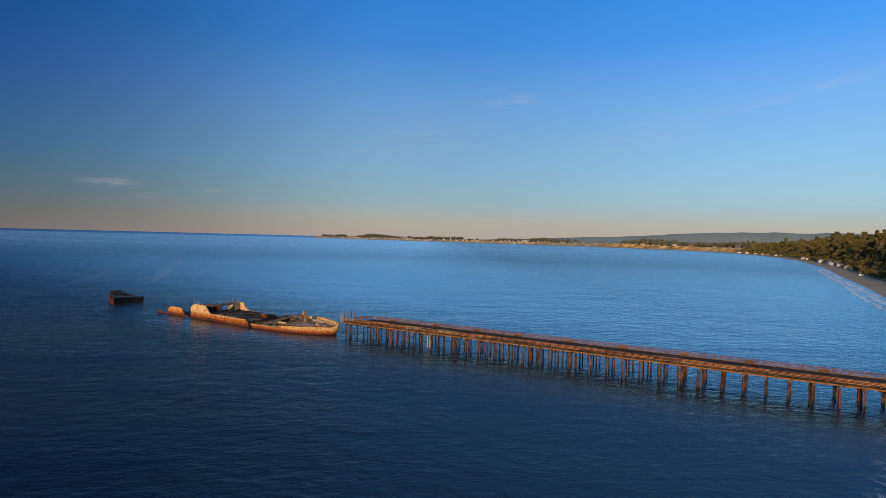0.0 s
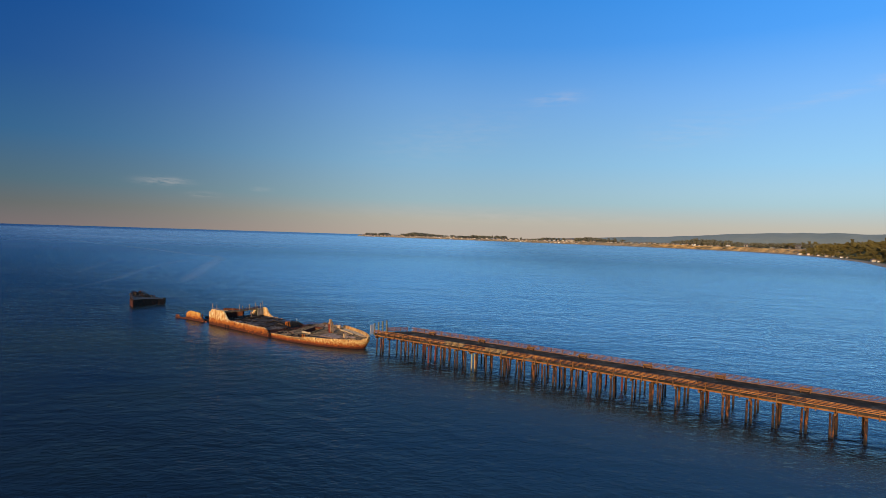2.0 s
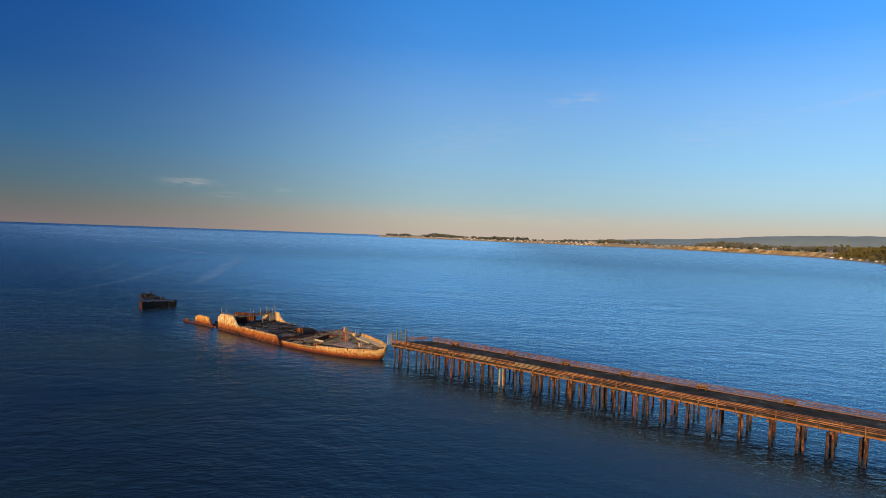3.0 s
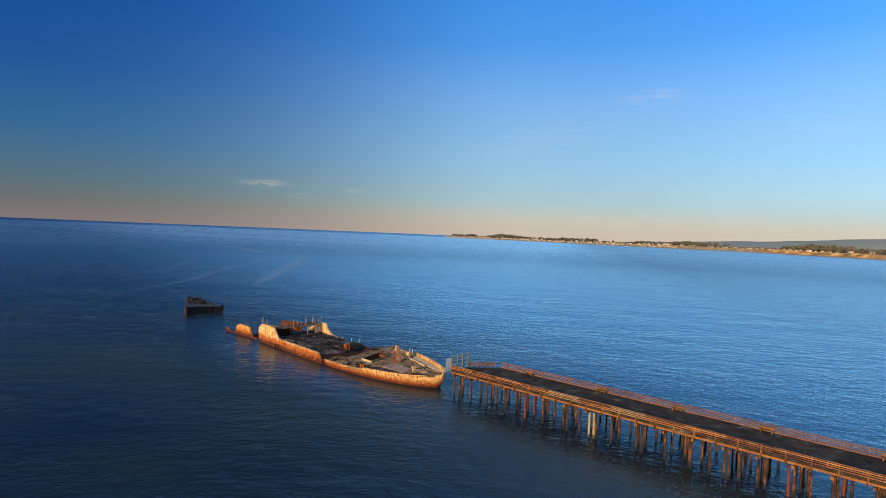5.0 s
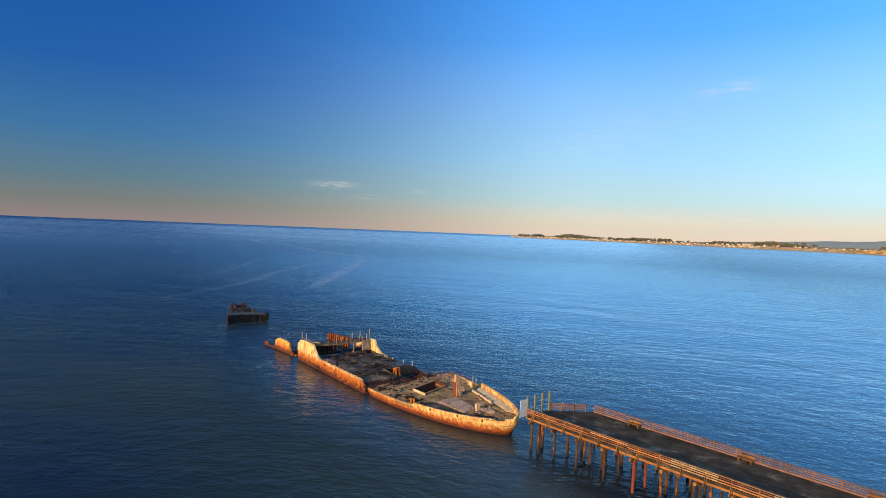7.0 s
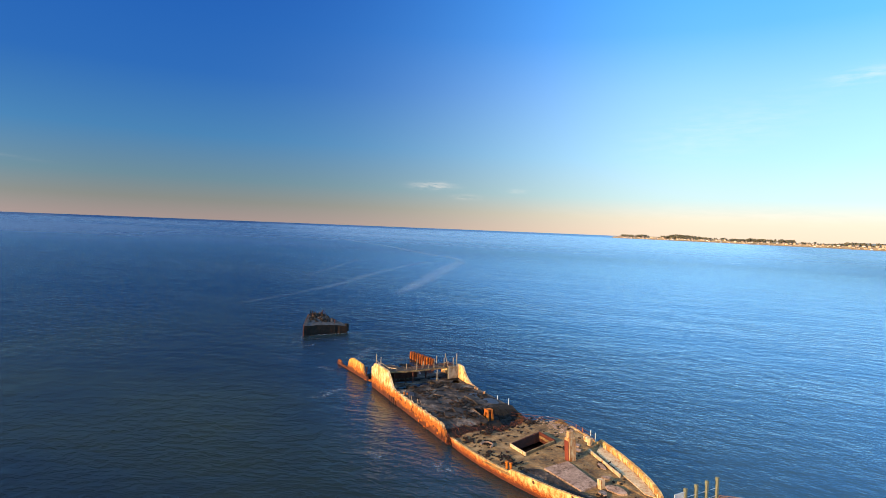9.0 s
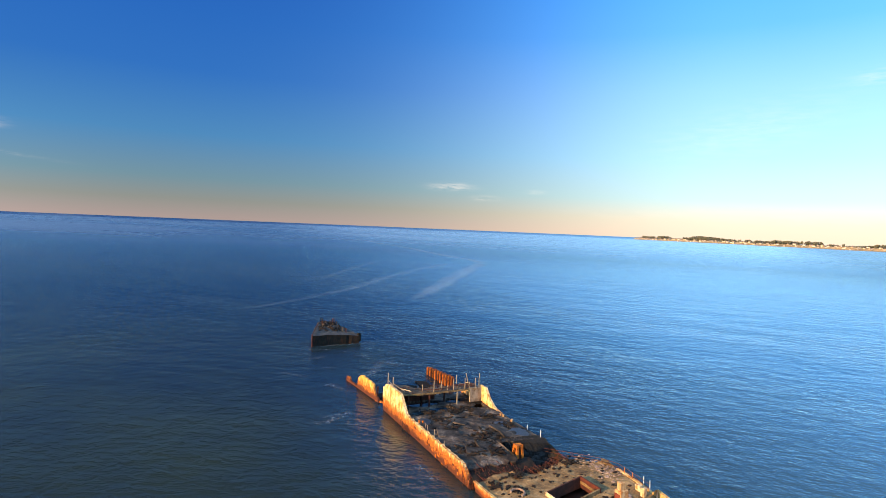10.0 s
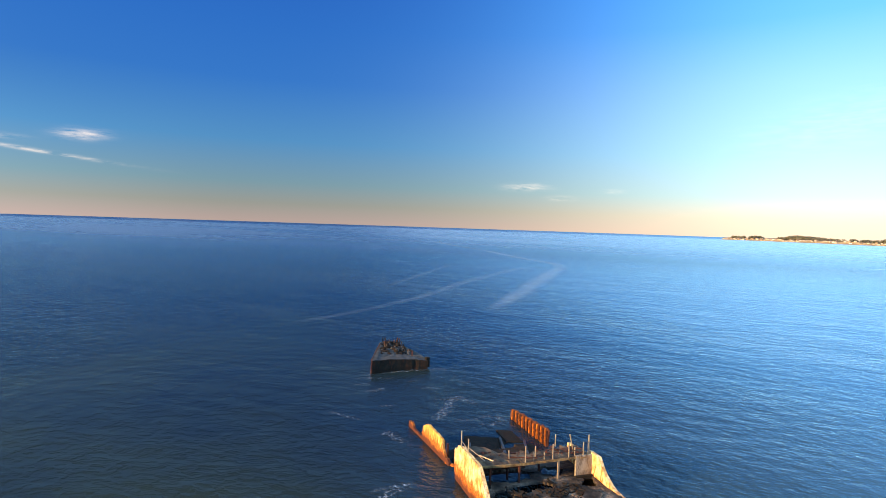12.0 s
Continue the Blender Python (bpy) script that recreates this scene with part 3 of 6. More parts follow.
# ---- sea ----
def build_sea():
    cx, cy, edge = -15.0, 60.0, 4850.0
    radii = [0.0]
    r = 4.0
    while r < 4550:
        radii.append(r)
        r *= 1.06
    radii += [4550 + 20 * k for k in range(16)]
    n = 240
    verts, faces = [(cx, cy, 0.0)], []
    for r in radii[1:]:
        # the far rim stands at the height of the true sea horizon
        z = 15.4 * min(1.0, max(0.0, (r - 4550) / (edge - 4550))) ** 1.5
        verts += [(cx + r * math.cos(6.28319 * k / n), cy + r * math.sin(6.28319 * k / n), z) for k in range(n)]
    faces += [(0, 1 + k, 1 + (k + 1) % n) for k in range(n)]
    for j in range(len(radii) - 2):
        a, b = 1 + j * n, 1 + (j + 1) * n
        faces += [(a + k, b + k, b + (k + 1) % n, a + (k + 1) % n) for k in range(n)]
    me = bpy.data.meshes.new("water")
    me.from_pydata(verts, [], faces)
    me.polygons.foreach_set("use_smooth", [True] * len(me.polygons))
    me.materials.append(SEA)
    tagged(new("water", me), "dark blue rippled sea bay under evening sky", "sea", kind="structure")


build_sea()

# ---- coast ----
# the water's edge round the bay, from the pier's beach to the far point
SHORE = [(100, -260), (118, -60), (150, 90), (205, 215), (262, 317), (330, 430), (433, 606), (560, 820), (700, 1085), (850, 1400), (985, 1800), (1065, 2200), (1050, 2560), (960, 2930),
         (740, 3250), (460, 3570), (110, 3880), (-260, 4170), (-560, 4400), (-790, 4500), (-980, 4520)]


def spline(points, per):
    out = []
    for i in range(len(points) - 1):
        p = [Vector(points[max(0, min(len(points) - 1, i + k))]) for k in (-1, 0, 1, 2)]
        for k in range(per):
            t = k / per
            out.append(0.5 * ((2 * p[1]) + (p[2] - p[0]) * t + (2 * p[0] - 5 * p[1] + 4 * p[2] - p[3]) * t * t + (3 * p[1] - p[0] - 3 * p[2] + p[3]) * t ** 3))
    return out + [Vector(points[-1])]


shore = spline(SHORE, 14)
inland = []
for i, q in enumerate(shore):
    d = (shore[min(i + 1, len(shore) - 1)] - shore[max(i - 1, 0)]).normalized()
    inland.append(Vector((d.y, -d.x)))
beach_w = [18 + 12 * max(0.0, 1 - i / 120) for i in range(len(shore))]


def top_of_bluff(i):
    f = i / (len(shore) - 1)
    near = 31 if i < 135 else max(19.0, 31 - (i - 135) * 1.1)
    low = 19 - 8 * (f - 0.6) / 0.4 - 4 * max(0.0, (f - 0.93) / 0.07)
    return (near if f < 0.6 else low) + (4 if f < 0.9 else 1.5) * fbm(i * 0.11, 3.0)


def land_height(i, d):
    """Height of the ground d metres inland of the shore's point i."""
    w, top = beach_w[i], top_of_bluff(i)
    if d < w:
        return -0.6 + 3.2 * d / w
    if d < w + 45:
        t = (d - w) / 45
        t = t * t * (3 - 2 * t)
        return 2.6 + (top - 2.6) * t + 5.5 * math.sin(math.pi * t) * fbm(i * 0.8, d * 0.07)
    rise = 0.012 if i > 150 else 0.02
    return top + rise * min(d - w - 45, 900) + 2.5 * fbm(i * 0.2, d * 0.01)


def build_coast():
    steps = [-12, 0, 0.25, 0.55, 1.0]
    offs = [0.12, 0.3, 0.5, 0.7, 0.88, 1.0]
    far = [30, 90, 180, 300, 460, 700]
    rows = []
    for i, q in enumerate(shore):
        w = beach_w[i]
        ds = [-12.0] + [w * k for k in steps[1:]] + [w + 45 * k for k in offs] + [w + 45 + k for k in far]
        limit = 700 if i < 170 else 260
        row = []
        for d in ds:
            d = min(d, w + 45 + limit)
            p = q + inland[i] * d
            row.append((p.x, p.y, land_height(i, d) if d >= 0 else -2.0))
        rows.append(row)
    n = len(rows[0])

    def strip(name, a, b, mat, label, category, lo=0, hi=len(shore)):
        part_rows = rows[lo:hi]
        verts = [row[k] for row in part_rows for k in range(a, b + 1)]
        m = b - a + 1
        faces = [(i * m + k, (i + 1) * m + k, (i + 1) * m + k + 1, i * m + k + 1) for i in range(len(part_rows) - 1) for k in range(m - 1)]
        me = bpy.data.meshes.new(name)
        me.from_pydata(verts, [], faces)
        me.polygons.foreach_set("use_smooth", [True] * len(me.polygons))
        me.materials.append(mat)
        tagged(new(name, me), label, category, kind="structure")

    strip("beach", 0, 4, SAND, "narrow brown sand beach along the bay", "beach")
    strip("bluff", 4, 10, BLUFF, "eroded tan earth bluff above the beach", "bluff", 136, 190)
    strip("town_slope", 4, 10, TOWN_SLOPE, "built-up brown slope below the far town", "slope", 189)
    strip("wooded_slope", 4, 10, SCRUB, "dark green overgrown slope above the beach", "slope", 0, 137)
    strip("ground", 10, n - 1, SCRUB, "scrubby green terrace behind the bluffs", "ground")


build_coast()


def build_hills():
    """Low wooded hills behind the coast, far inland."""
    verts, faces = [], []
    n = 160
    for k in range(n + 1):
        az = radians(20 + 68 * k / n)
        rise = 104 + 16 * max(0, math.sin((k / n) * 3.0)) + 14 * fbm(k * 0.035, 1.0) + 5 * fbm(k * 0.2, 5.0)
        fade = max(min(1.0, (n - k) / 62) ** 0.9, 0.28 * min(1.0, (n - k) / 12))
        for r, z in ((4150, 6), (4300, rise * fade * 0.55), (4500, rise * fade), (4720, rise * fade * 1.02 + 3)):
            verts.append((r * math.cos(az), r * math.sin(az) + 30, z))
    for k in range(n):
        for j in range(3):
            a = k * 4 + j
            faces.append((a, a + 4, a + 5, a + 1))
    me = bpy.data.meshes.new("far_hills")
    me.from_pydata(verts, [], faces)
    me.polygons.foreach_set("use_smooth", [True] * len(me.polygons))
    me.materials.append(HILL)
    tagged(new("backdrop", me), "low hazy wooded hills beyond the coast", "hills", kind="structure")


build_hills()

# ---- trees ----
def crown_points(height, width, n, r):
    """Leaf clumps of an uneven crown on a few limbs."""
    limbs = [(r.uniform(-0.35, 0.35) * width, r.uniform(-0.35, 0.35) * width, height * r.uniform(0.42, 0.95), width * r.uniform(0.13, 0.28)) for _ in range(10)]
    out = []
    for _ in range(n):
        lx, ly, lz, lr = limbs[r.randrange(10)]
        a, b, q = r.uniform(0, 6.283), r.uniform(-1, 1), lr * r.uniform(0.45, 1.05)
        c = math.sqrt(1 - b * b)
        out.append((lx + q * c * math.cos(a), ly + q * c * math.sin(a), lz + 0.8 * q * b))
    return limbs, out


def leaf_clump(shape, p, size, r):
    for _ in range(2):
        n = Vector((r.uniform(-1, 1), r.uniform(-1, 1), r.uniform(-0.4, 1))).normalized()
        s = n.orthogonal().normalized()
        u = n.cross(s)
        a = r.uniform(0, 6.28)
        s, u = s * math.cos(a) + u * math.sin(a), u * math.cos(a) - s * math.sin(a)
        c = Vector(p)
        k = [size * r.uniform(0.6, 1.2) for _ in range(5)]
        shape.add([c + s * k[0], c + u * k[1], c - s * k[2] + u * 0.3, c - u * k[3]], [(0, 1, 2, 3)])


def tree_meshes(height, width, n, seed):
    r = random.Random(seed)
    limbs, pts = crown_points(height, width, n, r)
    trunk, crown = Shape(), Shape()
    trunk.tube((0, 0, -1.5), (0.1 * width * r.uniform(-1, 1), 0, height * 0.55), 0.03 * height, 0.014 * height, 7)
    for lx, ly, lz, lr in limbs:
        trunk.tube((0, 0, height * r.uniform(0.3, 0.5)), (lx, ly, lz), 0.012 * height, 0.004 * height, 5)
    for p in pts:
        leaf_clump(crown, p, 0.032 * height, r)
    return trunk.mesh("trunk", BARK), crown.mesh("crown", LEAVES)


tree_kinds = [tree_meshes(19, 12, 640, 1), tree_meshes(23, 11, 680, 2), tree_meshes(15, 12, 560, 3), tree_meshes(27, 8, 620, 4)]


def plant_tree(i, d, kind, turn, size):
    p = shore[i] + inland[i] * d
    e = thing("tree", pose(p.x, p.y, land_height(i, d), 0, 0, turn) @ Matrix.Scale(size, 4), "tall dark green coastal tree on the bluff", "tree", "trees on the bluff")
    for nm, me in zip(("trunk", "crown"), tree_kinds[kind]):
        part(nm, me, None, e)


tr = random.Random(21)
for _ in range(280):
    i = tr.randint(44, 156)
    plant_tree(i, beach_w[i] + tr.uniform(14 if i < 130 else 42, 120), tr.randrange(4), tr.uniform(0, 360), tr.uniform(0.7, 1.2))


def build_woods():
    """The continuous woods behind, too many to count."""
    r = random.Random(5)
    near_crown, far_crown = Shape(), Shape()
    for k in range(6400):
        i = r.randint(48, 150) if k < 3600 else r.randint(150, 274)
        dense = fbm(i * 0.07, 2.0)
        low = i > 165 and dense < -0.1 + 0.25 * r.random()
        if low and r.random() < 0.45:
            continue
        wooded = i < 146
        d = beach_w[i] + ((r.uniform(10, 60) if r.random() < 0.6 else 55) if wooded else 47) + abs(r.gauss(0, 1)) * (110 if i < 175 else 60)
        h = r.uniform(9, 20) if wooded else r.uniform(11, 24) * (1.0 if i < 175 else 0.9 + 0.9 * max(0.0, dense)) * (0.5 if low else 1.0)
        p = shore[i] + inland[i] * d
        z = land_height(i, d)
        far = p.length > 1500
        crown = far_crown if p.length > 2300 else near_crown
        _, pts = crown_points(h, h * 0.85, 20 if far else 80, r)
        for q in pts:
            leaf_clump(crown, (p.x + q[0], p.y + q[1], z + q[2] * 0.85 - 0.8), h * (0.17 if far else 0.088), r)
        crown.tube((p.x, p.y, z - 1), (p.x, p.y, z + h * 0.6), 0.35, 0.15, 4)
    # brush on the slope above the beach
    for _ in range(2300):
        i = r.randint(50, 148)
        d = beach_w[i] + r.uniform(4, 50)
        h = r.uniform(4, 11)
        p = shore[i] + inland[i] * d
        z = land_height(i, d)
        _, pts = crown_points(h, h * 1.2, 56, r)
        for q in pts:
            leaf_clump(near_crown, (p.x + q[0], p.y + q[1], z + q[2] * 0.8 - 1.2), h * 0.095, r)
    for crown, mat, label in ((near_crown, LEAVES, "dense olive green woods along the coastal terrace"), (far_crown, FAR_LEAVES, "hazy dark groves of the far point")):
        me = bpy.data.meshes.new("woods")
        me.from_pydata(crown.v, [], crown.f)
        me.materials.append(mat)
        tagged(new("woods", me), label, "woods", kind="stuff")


build_woods()

# ---- houses on the coast ----
def house_kit(w, d, h, wall_mat, storeys, hip):
    """Meshes of one house: wall, roof, windows, door, by name."""
    kit = []
    wall = Shape()
    wall.box(-w / 2, w / 2, -d / 2, d / 2, -2.5, h)
    kit.append(("wall", wall.mesh("wall", wall_mat), (0, 0, 0)))
    roof = Shape()
    o, rh = 0.5, 0.28 * d
    x = w / 2 + o
    e = x - (d / 2 if hip else 0)
    roof.add([(-x, -d / 2 - o, h), (x, -d / 2 - o, h), (x, d / 2 + o, h), (-x, d / 2 + o, h), (-e, 0, h + rh), (e, 0, h + rh), (-x, -d / 2 - o, h - 0.25), (x, -d / 2 - o, h - 0.25), (x, d / 2 + o, h - 0.25), (-x, d / 2 + o, h - 0.25)],
             [(0, 1, 5, 4), (2, 3, 4, 5), (1, 2, 5), (3, 0, 4), (0, 6, 7, 1), (1, 7, 8, 2), (2, 8, 9, 3), (3, 9, 6, 0), (6, 9, 8, 7)])
    kit.append(("roof", roof.mesh("roof", ROOF), (0, 0, 0)))
    pane = Shape()
    pane.box(-0.9, 0.9, -0.06, 0.06, 0, 1.5)
    pm = pane.mesh("window", GLASS_DARK)
    n = max(2, int(w / 4))
    for s in range(storeys):
        for k in range(n):
            kit.append(("window", pm, (-w / 2 + w * (k + 0.5) / n, -d / 2 - 0.03, 0.9 + 2.8 * s)))
    return kit


kits = [house_kit(11, 9, 3.4, WALL_WHITE, 1, False), house_kit(14, 10, 5.8, WALL_WHITE, 2, True), house_kit(12, 9, 5.6, WALL_TAN, 2, False), house_kit(26, 12, 6.0, WALL_WHITE, 2, True)]


def house_at(i, d, kind, size=1.0, turn=0.0, label="pale coastal house with low pitched roof", z=None):
    p = shore[i] + inland[i] * d
    face = math.degrees(math.atan2(inland[i].y, inland[i].x)) - 90 + turn
    e = thing("house", pose(p.x, p.y, land_height(i, d) + 0.3 if z is None else z, 0, 0, face) @ Matrix.Scale(size, 4), label, "house", "houses along the bay")
    for nm, me, at in kits[kind]:
        ob = part(nm, me, None, e)
        ob.location = at


hr = random.Random(3)
for i in range(118, 176, 4):                      # on the bluff, among the trees
    house_at(i + hr.randint(0, 2), beach_w[i] + 52 + hr.uniform(0, 25), hr.choice((0, 1, 2, 3)), hr.uniform(0.9, 1.3), hr.uniform(-15, 15))
for i in list(range(176, 279)) + list(range(205, 279)):                      # the town toward the point
    if hr.random() < 0.92:
        house_at(i, beach_w[i] + (hr.uniform(6, 50) if i > 205 else hr.uniform(40, 62)), hr.choice((0, 1, 2, 2, 2)), hr.uniform(0.75, 1.15), hr.uniform(-20, 20))
for i in (92, 94, 97, 99, 101, 104, 106, 109, 118, 120, 131, 133, 136, 138, 141, 144, 147):                       # beach houses at the foot of the bluff
    house_at(i, beach_w[i] + 1 + hr.uniform(0, 5), hr.choice((0, 3, 3, 0)) if i < 112 else hr.choice((0, 0, 2)), hr.uniform(0.6, 0.85) if i < 112 else hr.uniform(0.8, 1.1), hr.uniform(-8, 8), "pale beach house at the foot of the bluff", 3.4)
house_at(82, beach_w[82] - 3, 0, 0.5, 10, "small white shed on the beach", 2.4)
house_at(208, beach_w[208] + 34, 3, 2.0, 0, "large white seaside building near the water")
house_at(152, beach_w[152] + 55, 3, 1.9, 0, "long pale flat-roofed building on the bluff")

# ---- slicks and foam on the water ----
def ribbon(name, pts, widths, mat, label, category, z=0.03, wander=1.0, seed=1):
    """A band on the water along a curve, thinning out to both sides and ends."""
    line = spline(pts, 12)
    n, m = len(line), 7
    verts, faces, fade = [], [], []
    for i, q in enumerate(line):
        d = (line[min(i + 1, n - 1)] - line[max(i - 1, 0)]).normalized()
        s = Vector((d.y, -d.x))
        f = i / (n - 1) * (len(widths) - 1)
        k = min(int(f), len(widths) - 2)
        w = widths[k] + (widths[k + 1] - widths[k]) * (f - k)
        q = q + s * wander * w * 0.5 * fbm(i * 0.21, seed)
        for j in range(m):
            e = j / (m - 1) * 2 - 1
            verts.append((q.x + s.x * e * w, q.y + s.y * e * w, z))
            end = min(1.0, i / 6, (n - 1 - i) / 6)
            fade.append(max(0.0, (1 - e * e)) ** 1.5 * end)
    faces = [(i * m + j, i * m + j + 1, (i + 1) * m + j + 1, (i + 1) * m + j) for i in range(n - 1) for j in range(m - 1)]
    me = bpy.data.meshes.new(name)
    me.from_pydata(verts, [], faces)
    at = me.attributes.new("fade", "FLOAT", "POINT")
    at.data.foreach_set("value", fade)
    me.materials.append(mat)
    ob = tagged(new(name, me), label, category, kind="stuff")
    ob.visible_shadow = False
    return ob


slick = "pale drifting slick curving over the sea"
ribbon("slick", [(-760, 1030), (-600, 882), (-468, 775), (-352, 665), (-291, 615), (-258, 575), (-232, 505), (-204, 432), (-178, 366), (-157, 308)], (5, 7, 7, 7, 7, 8, 8, 8, 6, 3), SLICK, slick, "slick", wander=0.6)
ribbon("slick", [(-262, 565), (-266, 530), (-258, 490), (-242, 435), (-222, 376), (-205, 335), (-190, 281), (-183, 239)], (3, 5, 5, 5, 4, 3, 2), SLICK_FAINT, slick, "slick", 0.04, 0.6, 2)
ribbon("slick", [(-320, 500), (-300, 462), (-268, 398), (-238, 338)], (2, 3, 3, 2), SLICK_FAINT, slick, "slick", 0.05, 0.6, 3)


def wreck_foam(pts, widths, seed):
    ribbon("foam", [(SHIP @ Vector((-u, v, 0)))[:2] for u, v in pts], widths, FOAM, "thin broken white foam on dark water", "foam", 0.035 + 0.003 * seed, seed=seed)


SHIP = pose(-54.5, 164.5, 0, 0, 0, -34.8)      # the wreck: x towards the bow, y across to the far side
wreck_foam([(73.0, -3.4), (73.4, -1.1), (73.3, 1.0)], (0.7, 0.9), 1)
wreck_foam([(52.2, -3.6), (49.5, -2.8), (46.8, -1.6)], (0.8, 1.0), 2)
wreck_foam([(55.5, 5.0), (57.4, 7.0), (63.3, 10.4), (65.7, 12.8), (61.3, 14.9)], (1.0, 1.3, 1.2, 0.9), 3)
wreck_foam([(55.0, 12.6), (54.7, 15.4), (51.6, 16.2)], (0.8, 0.8), 4)
wreck_foam([(86.4, 13.0), (87.0, 15.3), (85.5, 17.4)], (0.9, 0.8), 5)
wreck_foam([(62.8, -10.7), (60.5, -8.6), (57.5, -6.4)], (0.5, 0.6), 6)
wreck_foam([(31.6, -11.6), (30.6, -9.2), (32.4, -7.1), (33.2, -4.2)], (0.7, 0.9, 0.7), 7)
wreck_foam([(28.8, -6.8), (28.6, -4.5), (27.8, -2.8)], (0.6, 0.6), 8)
wreck_foam([(33.0, -9.5), (33.7, -6.8), (33.9, -3.3)], (0.5, 0.5), 9)
wreck_foam([(10.2, -2.6), (10.7, -1.4), (7.2, -1.7), (6.4, -0.8)], (0.7, 0.7, 0.6), 10)
wreck_foam([(4.4, -9.9), (2.7, -9.2), (0.5, -9.3)], (0.8, 0.8), 11)
wreck_foam([(-1.2, -2.5), (-3.6, -3.1), (-5.1, -2.5), (-5.0, -1.2)], (0.9, 1.1, 0.9), 12)
wreck_foam([(84.8, -1.2), (85.6, 3.4), (86.2, 8.0), (86.5, 13.2)], (0.5, 0.7, 0.8), 13)
fr = random.Random(41)
for k in range(16):
    u, v = fr.uniform(50, 88), fr.uniform(-9, 17)
    bend, long = fr.uniform(-1.2, 1.2), fr.uniform(1.5, 4.5)
    wreck_foam([(u, v), (u + bend, v + long * 0.5), (u + bend * 0.3, v + long)], (0.25, 0.45, 0.3), 14 + k)
surf = "white surf breaking toward the beach"
for k, (off, w) in enumerate(((2, 5), (9, 3))):
    line = [(x - 0.86 * off, y + 0.51 * off) for x, y in ((560, 820), (433, 606), (330, 430), (262, 317), (218, 238))]
    ribbon("surf", line, (w * 1.3, w, w, w * 0.8), SURF, surf, "surf", 0.05 + 0.01 * k, 1.2, 11 + k)
ribbon("surf", [(84, 84), (74, 66), (60, 50), (52, 36), (46, 10)], (5, 6, 7, 7), SURF_LACE, surf, "surf", 0.05, seed=23)
ribbon("surf", [(100, 96), (88, 70), (78, 40), (70, 0)], (7, 8, 8), SURF_LACE, surf, "surf", 0.06, seed=24)

# ---- the wreck ----
LENGTH = 27.8


def half_breadth(s):
    return 8.4 * max(0.0, 1 - (max(0.0, s) / LENGTH) ** 1.8) ** 0.6


